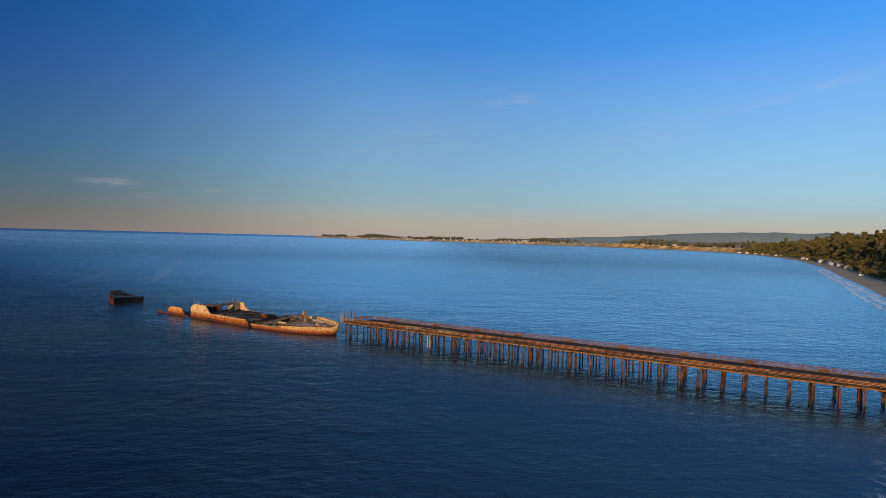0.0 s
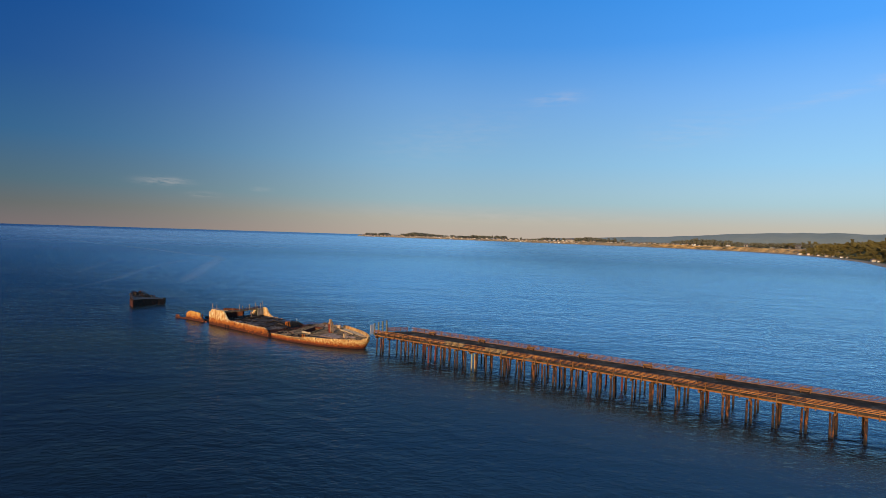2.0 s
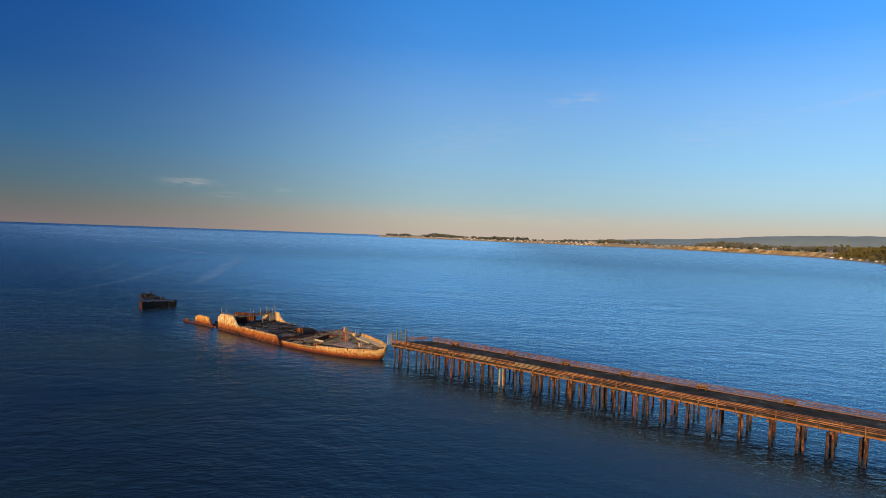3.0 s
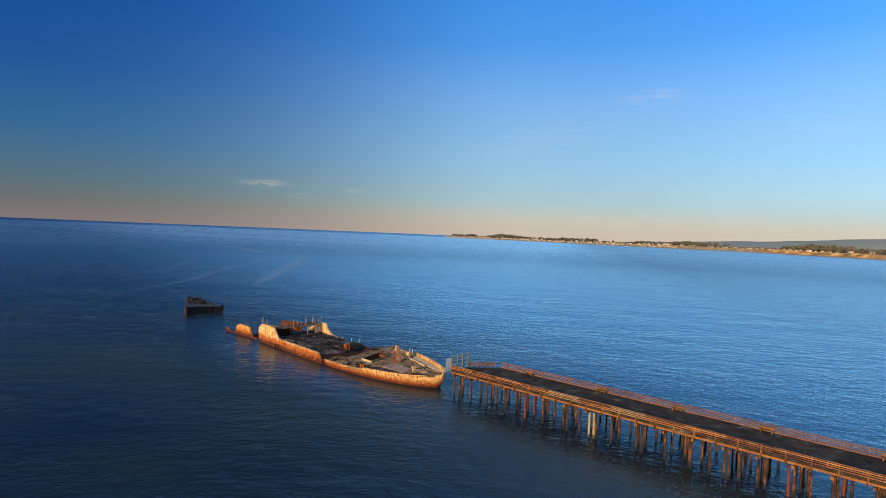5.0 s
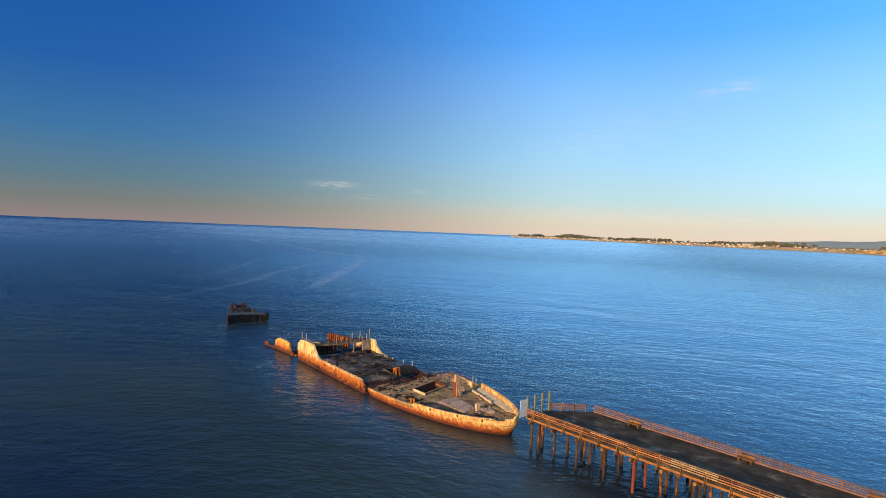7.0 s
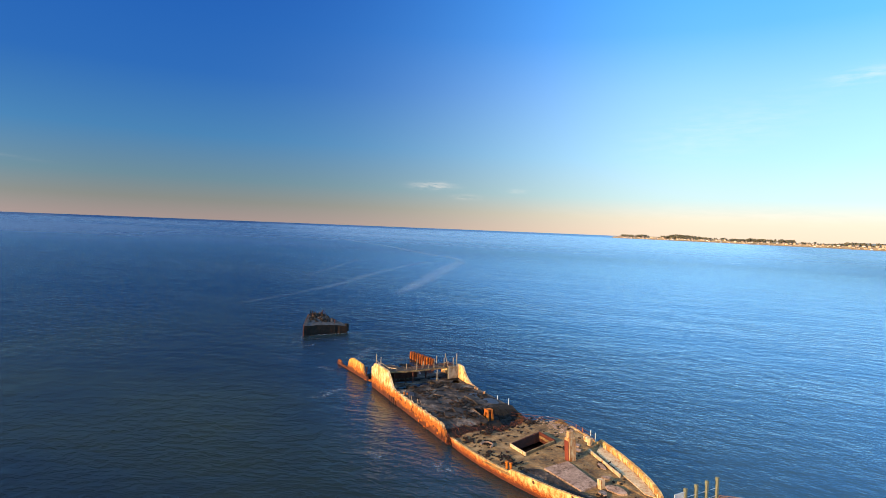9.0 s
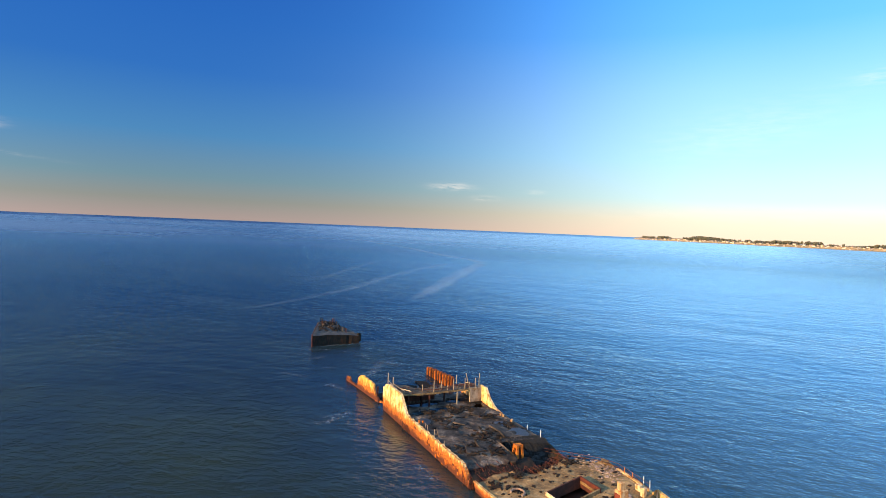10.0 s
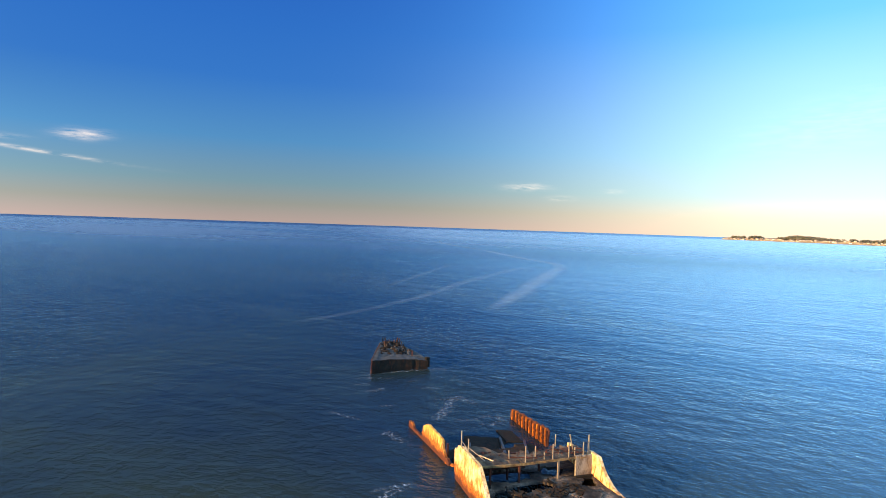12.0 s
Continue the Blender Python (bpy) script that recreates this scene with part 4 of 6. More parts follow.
def build_bow():
    base = SHIP @ pose(0, 9.9, 1.98) @ pose(0, 0, 0, 4.8, -0.4, 0)
    aft = -2.0

    def break_edge(y):
        """Where the deck ends at the break."""
        pts = [(-9, -1.7), (-6.2, -2.4), (-3.6, -2.9), (-0.9, -0.7), (2.6, -1.3), (4.6, -2.2), (6.2, -1.2), (7.4, 1.2), (9, 4.6)]
        for (y0, x0), (y1, x1) in zip(pts, pts[1:]):
            if y0 <= y <= y1:
                return x0 + (x1 - x0) * (y - y0) / (y1 - y0)
        return -1.6

    ship = thing("wreck_bow_section", base, "broken concrete ship bow with pale rust-stained hull, aground", "shipwreck", "parts of the wreck")
    ring = []
    for k in range(61):
        t = k / 60
        s = LENGTH * math.sin(t * math.pi / 2) ** 0.8
        ring.append((s, half_breadth(s)))
    ring = [(aft, 8.4), (aft * 0.5, 8.4)] + ring
    outline = [(s, -h) for s, h in ring] + [(s, h) for s, h in reversed(ring[:-1]) if s > 3.4]

    def sheer(s):
        return 0.15 * max(0.0, (s - 17) / 10.8) ** 2

    def edge_top(s, side):
        """Height of the hull's rim above the deck."""
        start = 11.0 if side < 0 else 10.3
        if s < start:
            return 0.10 + 0.10 * fbm(s * 1.1, side * 4.0)
        if side < 0 and 26.0 < s < 27.1:
            return 0.36 + sheer(s) * 0.55
        return (0.56 if side < 0 else 0.78) + sheer(s) + 0.06 * fbm(s * 0.9, side * 7.0)

    # hull: outer skin, rim and inner face of the bulwark
    hull = Shape()
    rows = []
    for s, y in outline:
        side = -1 if y < 0 else 1
        n = Vector((0.18 + 0.9 * (max(0, s) / LENGTH) ** 4, 0, 0)) + Vector((0, side * (1 - 0.75 * (max(0, s) / LENGTH) ** 4), 0))
        n.normalize()
        top = edge_top(s, side)
        flare = 0.35 + 1.6 * (max(0, s) / LENGTH) ** 3
        rough = 0.09 * fbm(s * 0.8, side * 3.0)
        o = Vector((s, y, 0))
        if s <= 0.01:
            n = Vector((0, side, 0))
        rows.append([o - n * (flare * 1.5) + Vector((0, 0, -5.0)), o - n * flare * 0.75 + Vector((0, 0, -2.4)), o - n * (flare * 0.3 - rough) + Vector((0, 0, -1.1)), o + n * (0.05 + rough) + Vector((0, 0, -0.15)),
                     o + n * 0.10 + Vector((0, 0, top * 0.5)), o + n * 0.06 + Vector((0, 0, top)), o - n * 0.26 + Vector((0, 0, top - 0.02)), o - n * 0.30 + Vector((0, 0, -0.3))])
    m = len(rows[0])
    hull.add([p for r in rows for p in r], [(i * m + j, (i + 1) * m + j, (i + 1) * m + j + 1, i * m + j + 1) for i in range(len(rows) - 1) for j in range(m - 1)])
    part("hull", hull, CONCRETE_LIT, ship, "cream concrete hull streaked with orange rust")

    # deck: uneven slab with a ragged aft edge and two openings
    deck = Shape()
    nx, ny = 70, 40
    idx = {}
    for a in range(nx + 1):
        for b in range(ny + 1):
            f = b / ny * 2 - 1
            s = -2.0 + 29.4 * a / nx
            h = max(0.02, half_breadth(max(0, s)) - 0.1)
            y = f * h
            if a == 0:
                s = -2.0
            s -= 0.2 * y * max(0.0, min(1.0, (s - 0.6) / 3.0, (12.5 - s) / 3.5))
            if a < 8:
                edge = break_edge(y) + 0.35 * fbm(y * 1.8, 4.0)
                s = edge + (-2.0 + 0.42 * a + 2.0) * (1.36 - 0.05 * y - edge) / 3.36
            z = 0.07 * fbm(s * 0.5, y * 0.5) + 0.05 * fbm(s * 1.7, y * 1.7, z=3)
            if a < 6:
                z -= (0.12 + 0.35 * abs(fbm(y * 0.5, 9.0))) * (6 - a) / 6
            if s > 19 and y < 2:
                z -= 0.12
            idx[a, b] = len(deck.v)
            deck.v.append((s, y, z))

    def open_deck(s, y):
        return 4.3 < s + 0.2 * y < 7.66 and -2.87 < y < 2.46

    for a in range(nx):
        for b in range(ny):
            q = (idx[a, b], idx[a + 1, b], idx[a + 1, b + 1], idx[a, b + 1])
            if not (15 <= a < 23 and 13 <= b < 26):
                deck.f.append(q)
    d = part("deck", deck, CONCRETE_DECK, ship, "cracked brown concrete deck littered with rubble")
    sol = d.modifiers.new("thickness", "SOLIDIFY")
    sol.thickness, sol.offset = 0.32, -1

    def lo(y):
        return 4.28 - 0.2 * y

    # the end plate's dark red holds the shade over its orange rust
    for (y0, x0, y1, x1), h, mat, label in (((-2.95, lo(-2.95) - 0.1, -2.95, lo(-2.95) + 3.5), 0.40, CONCRETE_PALE, "pale near kerb of the hatch"),
                                            ((-2.85, lo(-2.85) + 3.42, 2.5, lo(2.5) + 3.42), 0.42, CONCRETE_DECK, "brown hatch kerb stained with rust"),
                                            ((-2.85, lo(-2.85) - 0.05, 2.5, lo(2.5) - 0.05), 0.40, DARK_RUST, "dark rusted hatch kerb"),
                                            ((2.6, lo(2.6) - 0.1, 2.6, lo(2.6) + 3.5), 0.5, DARK_RED, "rusted end plate of the hatch, its shade put in as dark red")):
        kerb = Shape()
        kerb.beam((x0, y0, h / 2 - 0.45), (x1, y1, h / 2 - 0.45), 0.2, h + 0.9, 0.03)
        bevelled(part("hatch_kerb", kerb, mat, ship, label), 0.04)
    hold = Shape()
    hold.box(2.5, 10.5, -4.2, 4.4, -2.6, -1.75, 0.1)
    part("hold_floor", hold, DARK_RUST, ship, "dark flooded hold floor")
    bulk = Shape()
    bulk.box(8.75, 9.0, -7.2, 7.2, -4, -0.33)
    part("bulkhead", bulk, DARK_RUST, ship, "dark bulkhead below deck")
    bulk = Shape()
    bulk.box(1.2, 1.5, -7.9, 7.9, -4, -0.5)
    part("bulkhead", bulk, DARK_RUST, ship, "dark bulkhead below deck")

    # mast house
    mast = Shape()
    mast.box(11.9, 12.8, 0.5, 1.6, -0.2, 3.0, 0.04)
    mh = bevelled(part("mast_house", mast, RUSTY_PALE, ship, "tall cream concrete mast house"), 0.06)
    cap = Shape()
    cap.box(12.05, 12.65, 0.7, 1.35, 2.95, 3.75, 0.05)
    part("cap", cap, RUSTY_PALE, mh)
    panel = Shape()
    panel.box(11.98, 12.72, 0.44, 0.51, 0.1, 2.65)
    part("rust_panel", panel, PILE_RED, mh, "rust red recessed panel")
    # long kerb, slab and pedestals of the forecastle
    kerb = Shape()
    kerb.beam((11.6, 4.7, 0.16), (19.0, 2.9, 0.2), 0.22, 0.42, 0.02)
    bevelled(part("long_kerb", kerb, CONCRETE_PALE, ship, "long pale concrete kerb lying on the deck"), 0.04)
    slab = Shape()
    slab.plate([(12.7, -3.3), (12.6, 0.4), (19.3, -0.5), (19.4, -3.2)], -0.1, 0.2, "z")
    bevelled(part("raised_slab", slab, PINK_SLAB, ship, "smooth pinkish raised concrete slab"), 0.05)
    ped = Shape()
    ped.box(19.4, 20.0, -0.9, -0.25, -0.1, 1.0, 0.03)
    bevelled(part("pedestal", ped, CONCRETE_PALE, ship, "short pale concrete pedestal"), 0.05)
    # loose slabs of the forecastle: centre, half sizes, turn, tilt
    for cx, cy, w, dd, turn, tilt in ((21.2, 0.3, 1.25, 0.65, 20, 6), (20.9, -1.4, 0.7, 0.5, -30, -8), (15.8, 3.0, 0.9, 0.3, -12, 3), (18.3, 1.4, 0.5, 0.3, 40, 4),
                                      (10.4, 3.6, 0.6, 0.35, 30, 5), (9.5, 4.6, 0.5, 0.3, -25, -4), (11.2, 2.4, 0.6, 0.25, 70, 0)):
        sl = Shape()
        n = 11
        sl.plate([(w * math.cos(6.283 * k / n) * (1 + 0.25 * fbm(k, cx)), dd * math.sin(6.283 * k / n) * (1 + 0.25 * fbm(k, cy))) for k in range(n)], -0.08, 0.09, "z")
        m = pose(cx, cy, 0.08, tilt, tilt * 0.7, turn)
        sl.v = [m @ Vector(p) for p in sl.v]
        part("broken_slab", sl, PINK_SLAB, ship, "pale broken concrete slab")
    # a hole's inner shade, put on the deck as a thin dark plate
    well = Shape()
    well.plate([(22.3, -2.2), (23.4, -2.6), (24.4, -1.6), (23.9, -0.6), (22.8, -0.9)], 0.0, 0.03, "z")
    part("dark_opening", well, STERN_DARK, ship, "flat dark patch standing for the shade in a deck hole")
    mound = Shape()
    for _ in range(170):
        s, y = rng.gauss(2.6, 1.7), rng.gauss(6.6, 0.9)
        if y < 8.2:
            mound.lump((s, y, 0.04), rng.uniform(0.06, 0.12 + 0.14 * rng.random()), 0.35)
    tagged(part("debris_mound", mound, PINK_SLAB, ship), "mound of pale concrete debris", kind="stuff")
    # rough lumps and growth along the break and over the deck
    bits = Shape()
    for _ in range(120):
        s, y = -1.2 + rng.uniform(0, 13) * rng.random(), rng.uniform(-7.6, 7.6)
        if not open_deck(s, y):
            bits.lump((s, y, 0.03), rng.uniform(0.06, 0.28), 0.45)
    for _ in range(60):
        s, y = rng.uniform(8, 26), rng.uniform(-1, 1)
        y *= half_breadth(s) - 0.7
        bits.lump((s, y, 0.05), rng.uniform(0.05, 0.2), 0.6)
    tagged(part("loose_rubble", bits, STERN_DARK, ship), "scattered dark broken concrete and weed", kind="stuff")
    weed = Shape()
    for cx, cy, r, k in ((2.4, -5.2, 1.5, 26), (0.2, -6.6, 1.3, 20), (-1.2, -3.4, 1.4, 24), (5.5, -6.6, 1.6, 18), (9.0, -5.6, 1.5, 22), (12.2, -5.4, 1.3, 14), (9.6, 2.7, 1.2, 16), (-0.6, 4.2, 1.5, 26), (15.5, 3.6, 1.4, 12), (21.8, -2.0, 1.2, 18), (7.4, -5.4, 0.9, 10)):
        for _ in range(k):
            a, b = cx + rng.gauss(0, r * 0.5), cy + rng.gauss(0, r * 0.35)
            if not open_deck(a, b) and abs(b) < half_breadth(a) - 0.4:
                m = pose(a, b, 0.04, rng.uniform(-20, 20), rng.uniform(-20, 20), rng.uniform(0, 180))
                weed.box(-rng.uniform(0.1, 0.5), rng.uniform(0.1, 0.4), -0.09, 0.1, -0.05, 0.07, 0.05, m)
    tagged(part("deck_clutter", weed, STERN_DARK, ship), "dark splintered iron and timber scraps", kind="stuff")
    coil = Shape()
    for k in range(10):
        a, b = 6.283 * k / 15, 6.283 * (k + 1) / 15
        coil.tube((3.0 + 0.85 * math.cos(a), -5.5 + 0.75 * math.sin(a), 0.16), (3.0 + 0.85 * math.cos(b), -5.5 + 0.75 * math.sin(b), 0.16), 0.13, 0.13, 6)
    part("mooring_ring", coil, PINK_SLAB, ship, "pale broken ring on the deck")
    for s, y in ((10.7, -6.75), (10.1, -6.95)):
        bol = Shape()
        bol.tube((s, y, -0.1), (s, y, 0.8), 0.17, 0.15, 10)
        bol.tube((s, y, 0.75), (s, y, 0.9), 0.23, 0.21, 10)
        part("bollard", bol, RUST, ship, "rusted mooring bollard")
    for x0, x1, y0, y1, h, r in ((8.6, 9.2, 6.3, 6.9, 0.7, 0.12), (9.9, 10.4, 5.8, 6.4, 1.0, 0.1)):
        lump = Shape()
        lump.box(x0, x1, y0, y1, -0.1, h, r)
        bevelled(part("broken_bulwark", lump, CONCRETE_PALE, ship, "broken stump of bulwark"), 0.08)
    # the near bulwark's shadow, laid on the deck as a dark sheet
    wet = Shape()
    wet.plate([(s, 0.45 - half_breadth(s)) for s in (12.0, 14.0, 16.0, 18.0, 20.0, 22.0, 23.6)] + [(23.0, -2.2), (21.4, -2.9), (19.6, -3.4), (17.0, -3.5), (14.6, -3.5), (12.4, -3.9), (11.4, -5.2)], 0.0, 0.11, "z")
    part("wet_deck", wet, CONCRETE_DARK, ship, "bulwark's shadow painted as a dark sheet on the deck")
    # rubble in that painted shadow, coloured as dark as the sheet
    litter = Shape()
    for _ in range(150):
        s = rng.uniform(12.0, 22.5)
        y = rng.uniform(0.7, 1.2 + 0.35 * (half_breadth(s) - 3.2)) - half_breadth(s)
        litter.lump((s, y, 0.12), rng.uniform(0.05, 0.2), 0.5)
    tagged(part("wet_litter", litter, CONCRETE_DARK, ship), "dark rubble in the painted shadow behind the bulwark", kind="stuff")
    gutter = Shape()
    outer = [(s, half_breadth(s) - 0.4) for s in (11.0, 13.0, 15.0, 17.0, 19.0, 21.0, 23.0, 24.6)]
    gutter.plate(outer + [(23.4, 2.3), (21.0, 3.0), (17.0, 4.0), (12.4, 5.2)], 0.0, 0.10, "z")
    part("side_deck", gutter, CONCRETE_PALE, ship, "pale worn strip of deck along the bulwark")
    # ribs inside the far bulwark
    for k in range(12):
        s = 11.2 + 1.25 * k
        h = half_breadth(s) - 0.34
        rib = Shape()
        rib.box(s - 0.07, s + 0.07, h - 0.12, h + 0.02, -0.1, edge_top(s, 1) - 0.12)
        part("bulwark_rib", rib, CONCRETE_PALE, ship)
    # hawse holes and rust scars on the near side
    for s in (15.2, 20.3, 24.2):
        h = half_breadth(s)
        hole = Shape()
        hole.tube((s, -h - 0.14, 0.28), (s, -h + 0.2, 0.28), 0.2, 0.2, 10)
        part("fairlead", hole, DARK_RUST, ship, "dark fairlead opening in the hull")
    bars = Shape()
    for k in range(9):
        x = 24.6 + 0.16 * k
        if k != 4:
            h = half_breadth(x)
            bars.box(x, x + 0.09, -h - 0.10, -h + 0.02, 0.42, 0.62)
    part("name_bars", bars, DARK_RUST, ship, "illegible dark marks near the bow")
    # reinforcing bars hanging from the break and bent rails on the far edge
    for k in range(110):
        y = rng.uniform(-8.1, 8.1)
        bar = Shape()
        x0 = break_edge(y) + 0.3
        p1 = Vector((x0, y, -0.15))
        p2 = p1 + Vector((-rng.uniform(0.6, 2.0), rng.uniform(-0.5, 0.5), rng.uniform(-0.5, 0.25)))
        p3 = p2 + Vector((-rng.uniform(0.2, 1.2), rng.uniform(-0.5, 0.5), -rng.uniform(0.4, 1.8)))
        bar.tube(p1, p2, 0.024, 0.022, 5)
        bar.tube(p2, p3, 0.022, 0.015, 5)
        part("reinforcing_bar", bar, DARK_RUST if k % 3 else DARK_RED, ship)
    for z in (0.35, 0.75):
        rail = Shape()
        pts = [Vector((s, half_breadth(max(0, s)) - 0.15 - 0.5 * max(0.0, 3 - s) + 0.12 * fbm(s, z), z + 0.14 * fbm(s * 0.5, z * 3) - (0.09 * max(0, 2 - s)))) for s in (-5.5, -3, -1, 1.5, 4, 6.5, 9.5)]
        for a, b in zip(pts, pts[1:]):
            rail.tube(a, b, 0.035, 0.035, 6)
        part("bent_rail", rail, DARK_RUST, ship, "bent rusty rail along the broken edge")
    for s in (5.0, 6.5, 8.5, 9.6):
        post = Shape()
        h = half_breadth(s) - 0.15
        post.tube((s, h, -0.1), (s + 0.05, h, 1.25 if s > 8 else 0.85), 0.05, 0.045, 6)
        part("rail_post", post, RUST if s < 8 else FENCE_STEEL, ship)
    return ship


build_bow()


def build_midship():
    base = SHIP @ pose(0, 0, 0)
    ship = thing("wreck_midship_section", base, "flooded concrete midship with collapsed bridge and rusted sides", "shipwreck", "parts of the wreck")
    # deck, x runs from -34 (aft) to about -3.6
    deck = Shape()
    nx, ny = 84, 44
    idx = {}
    for a in range(nx + 1):
        for b in range(ny + 1):
            y = 1.65 + 14.5 * b / ny
            x = -34.0 + 29.6 * a / nx
            if a == nx:
                x += 0.7 * fbm(y * 0.5, 2.0) + 0.3 * fbm(y * 2.2, 5.0) - (1.2 if y > 9 else 0)
            z = 2.15 + 0.09 * fbm(x * 0.35, y * 0.35) + 0.06 * fbm(x * 1.3, y * 1.3, z=2)
            if y > 9.3 and x > -10.4:
                x = min(x, -10.2 + 0.35 * fbm(y * 0.9, 6.0) + 0.12 * (y - 9.3))
            front = max(0.0, (x + 7.5) / 3.5)
            z -= 0.9 * front ** 1.6 * (0.6 + 0.4 * fbm(y * 0.4, 8.0))
            back = max(0.0, (-x - 26.5) / 7.0)
            z -= 0.5 * back
            idx[a, b] = len(deck.v)
            deck.v.append((x, y, z))

    def hole(x, y):
        for hx, hy, rx, ry in ((-29.5, 6, 1.9, 3.6), (-29.5, 12, 1.5, 1.4), (-24.5, 3.6, 1.2, 1.2), (-20.6, 9.2, 0.45, 1.1), (-25.6, 7.5, 1.1, 3.0), (-25.2, 14.6, 0.9, 1.2), (-11.2, 9.8, 0.7, 1.0), (-14.4, 13.6, 0.35, 1.1), (-26.6, 15.1, 0.8, 0.7)):
            if ((x - hx) / rx) ** 2 + ((y - hy) / ry) ** 2 < 1 + 0.5 * fbm(x * 0.9, y * 0.9):
                return True
        return False

    for a in range(nx):
        for b in range(ny):
            q = (idx[a, b], idx[a + 1, b], idx[a + 1, b + 1], idx[a, b + 1])
            if not hole(sum(deck.v[k][0] for k in q) / 4, sum(deck.v[k][1] for k in q) / 4):
                deck.f.append(q)
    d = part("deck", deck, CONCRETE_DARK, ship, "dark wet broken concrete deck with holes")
    sol = d.modifiers.new("thickness", "SOLIDIFY")
    sol.thickness, sol.offset = 0.3, -1

    def side(y_out, y_in, rim, name, mat, label, x0=-34.2, x1=-2.8):
        h = Shape()
        rows = []
        for k in range(111):
            x = x0 + (x1 - x0) * k / 110
            z = rim(x)
            rough = 0.07 * fbm(x * 0.9, y_out)
            sg = -1 if y_out < y_in else 1
            rows.append([(x, y_out - sg * 0.5, -4), (x, y_out - sg * (0.14 - rough), -0.3), (x, y_out + sg * rough, 1.0), (x, y_out + sg * (0.05 + rough * 0.5), z - 0.2), (x, y_out, z), (x, y_in, z), (x, y_in, z - 0.5), (x, y_in, -4)])
        m = 8
        h.add([p for r in rows for p in r], [(i * m + j, (i + 1) * m + j, (i + 1) * m + j + 1, i * m + j + 1) for i in range(len(rows) - 1) for j in range(m - 1)] + [tuple(range(m)), tuple(range((len(rows) - 1) * m, len(rows) * m))])
        part(name, h, mat, ship, label)

    def near_rim(x):
        u = -x
        wave = 0.09 * fbm(u * 0.8, 1.0)
        if u > 33.3:
            return 3.9 + wave
        if u > 26.3:
            return 4.85 + 0.4 * wave - 0.25 * max(0, u - 32)
        if u > 23.6:
            t = (u - 23.6) / 2.7
            return 2.4 + 2.45 * t ** 0.9 + 0.5 * wave
        return 2.32 + wave + (0.12 if int(u * 1.7) % 3 == 0 else 0) - 1.9 * max(0.0, (4.7 - u) / 1.9) ** 1.2

    def far_rim(x):
        u = -x
        wave = 0.08 * fbm(u * 0.8, 6.0)
        if u > 32.8:
            return 2.6 + wave
        if u > 27.6:
            return 3.9 + wave
        if u > 25.6:
            return 4.8 + 0.3 * wave
        if u > 20.4:
            t = (u - 20.4) / 5.2
            return 2.2 + 2.6 * t ** 2.6 + wave
        return 1.98 + 0.6 * wave - 0.9 * max(0.0, (9 - u) / 5.0) ** 1.3

    side(1.35, 1.78, near_rim, "near_side", CONCRETE_WALL, "cream concrete ship side streaked with bright rust")
    side(16.45, 16.05, far_rim, "far_bracket", CONCRETE_WALL, "far ship side with sloping cream bracket", -34.2, -19.0)
    side(16.4, 16.0, far_rim, "far_side", STERN_DARK, "dark weedy far ship side", -18.99, -3.6)
    # rows of rusty scars on the near side
    for k in range(40):
        x = -5.5 - 17 * rng.random()
        fr = Shape()
        w, z0 = rng.uniform(0.06, 0.4), rng.uniform(-0.2, 1.7)
        fr.box(x - w, x + w, 1.32, 1.4, z0, z0 + rng.uniform(0.08, 0.4), 0.04)
        part("rust_scar", fr, DARK_RUST if k % 2 else RUST, ship)
    # scupper gaps as solid boxes, the shade inside put into their dark colour
    for k in range(4):
        op = Shape()
        x = -22.3 - 0.8 * k
        op.box(x - 0.16, x + 0.16, 1.27, 1.40, -0.1, 0.85 + 0.15 * (k % 2), 0.04)
        part("drain_opening", op, DARK_RUST, ship, "dark box standing for a scupper's shaded gap at the water line")

    # bridge deck: a straight front girder with walkway and a broken deck behind it
    def front(y):
        return -27.0 + 0.1 * math.sin((y - 1) / 15 * math.pi) + 0.05 * fbm(y * 1.5, 2.0)

    def sag(y):
        return -0.12 * math.exp(-((y - 6.5) / 4.0) ** 2)

    br = Shape()
    n, mrow = 44, 12
    for a in range(n + 1):
        y = 1.75 + 14.3 * a / n
        aft = -33.0 + 1.0 * fbm(y * 0.9, 7.0) + 2.9 * max(0.0, min(1.0, (y - 4.6) / 1.4)) - 0.6 * max(0.0, y - 12) / 4
        for b in range(mrow + 1):
            f = b / mrow
            x = front(y) - 0.15 + (aft - front(y)) * f
            br.v.append((x, y, 4.45 + sag(y) - 0.22 * f * (0.4 + abs(fbm(y * 0.4, 3.0))) + 0.03 * fbm(x * 1.2, y * 1.2)))
    for a in range(n):
        for b in range(mrow):
            k = a * (mrow + 1) + b
            br.f.append((k, k + 1, k + mrow + 2, k + mrow + 1))
    bo = part("bridge_deck", br, BRIDGE_DECK, ship, "sagging dark brown bridge deck with ragged aft edge")
    sol = bo.modifiers.new("thickness", "SOLIDIFY")
    sol.thickness, sol.offset = 0.24, -1
    for off, h, w, mat, label in ((0.05, 0.26, 0.12, CONCRETE_DECK, "weathered girder along the bridge front"), (-1.15, 0.16, 0.10, CONCRETE_DECK, "inner kerb of the bridge walkway")):
        strip = Shape()
        ends = []
        for a in range(33):
            y = 1.8 + 14.2 * a / 32
            for i, j in ((-1, -1), (1, -1), (1, 1), (-1, 1)):
                ends.append((front(y) + off + i * w / 2 + rng.uniform(-0.03, 0.03), y, 4.38 + sag(y) + j * h / 2 + rng.uniform(-0.03, 0.03)))
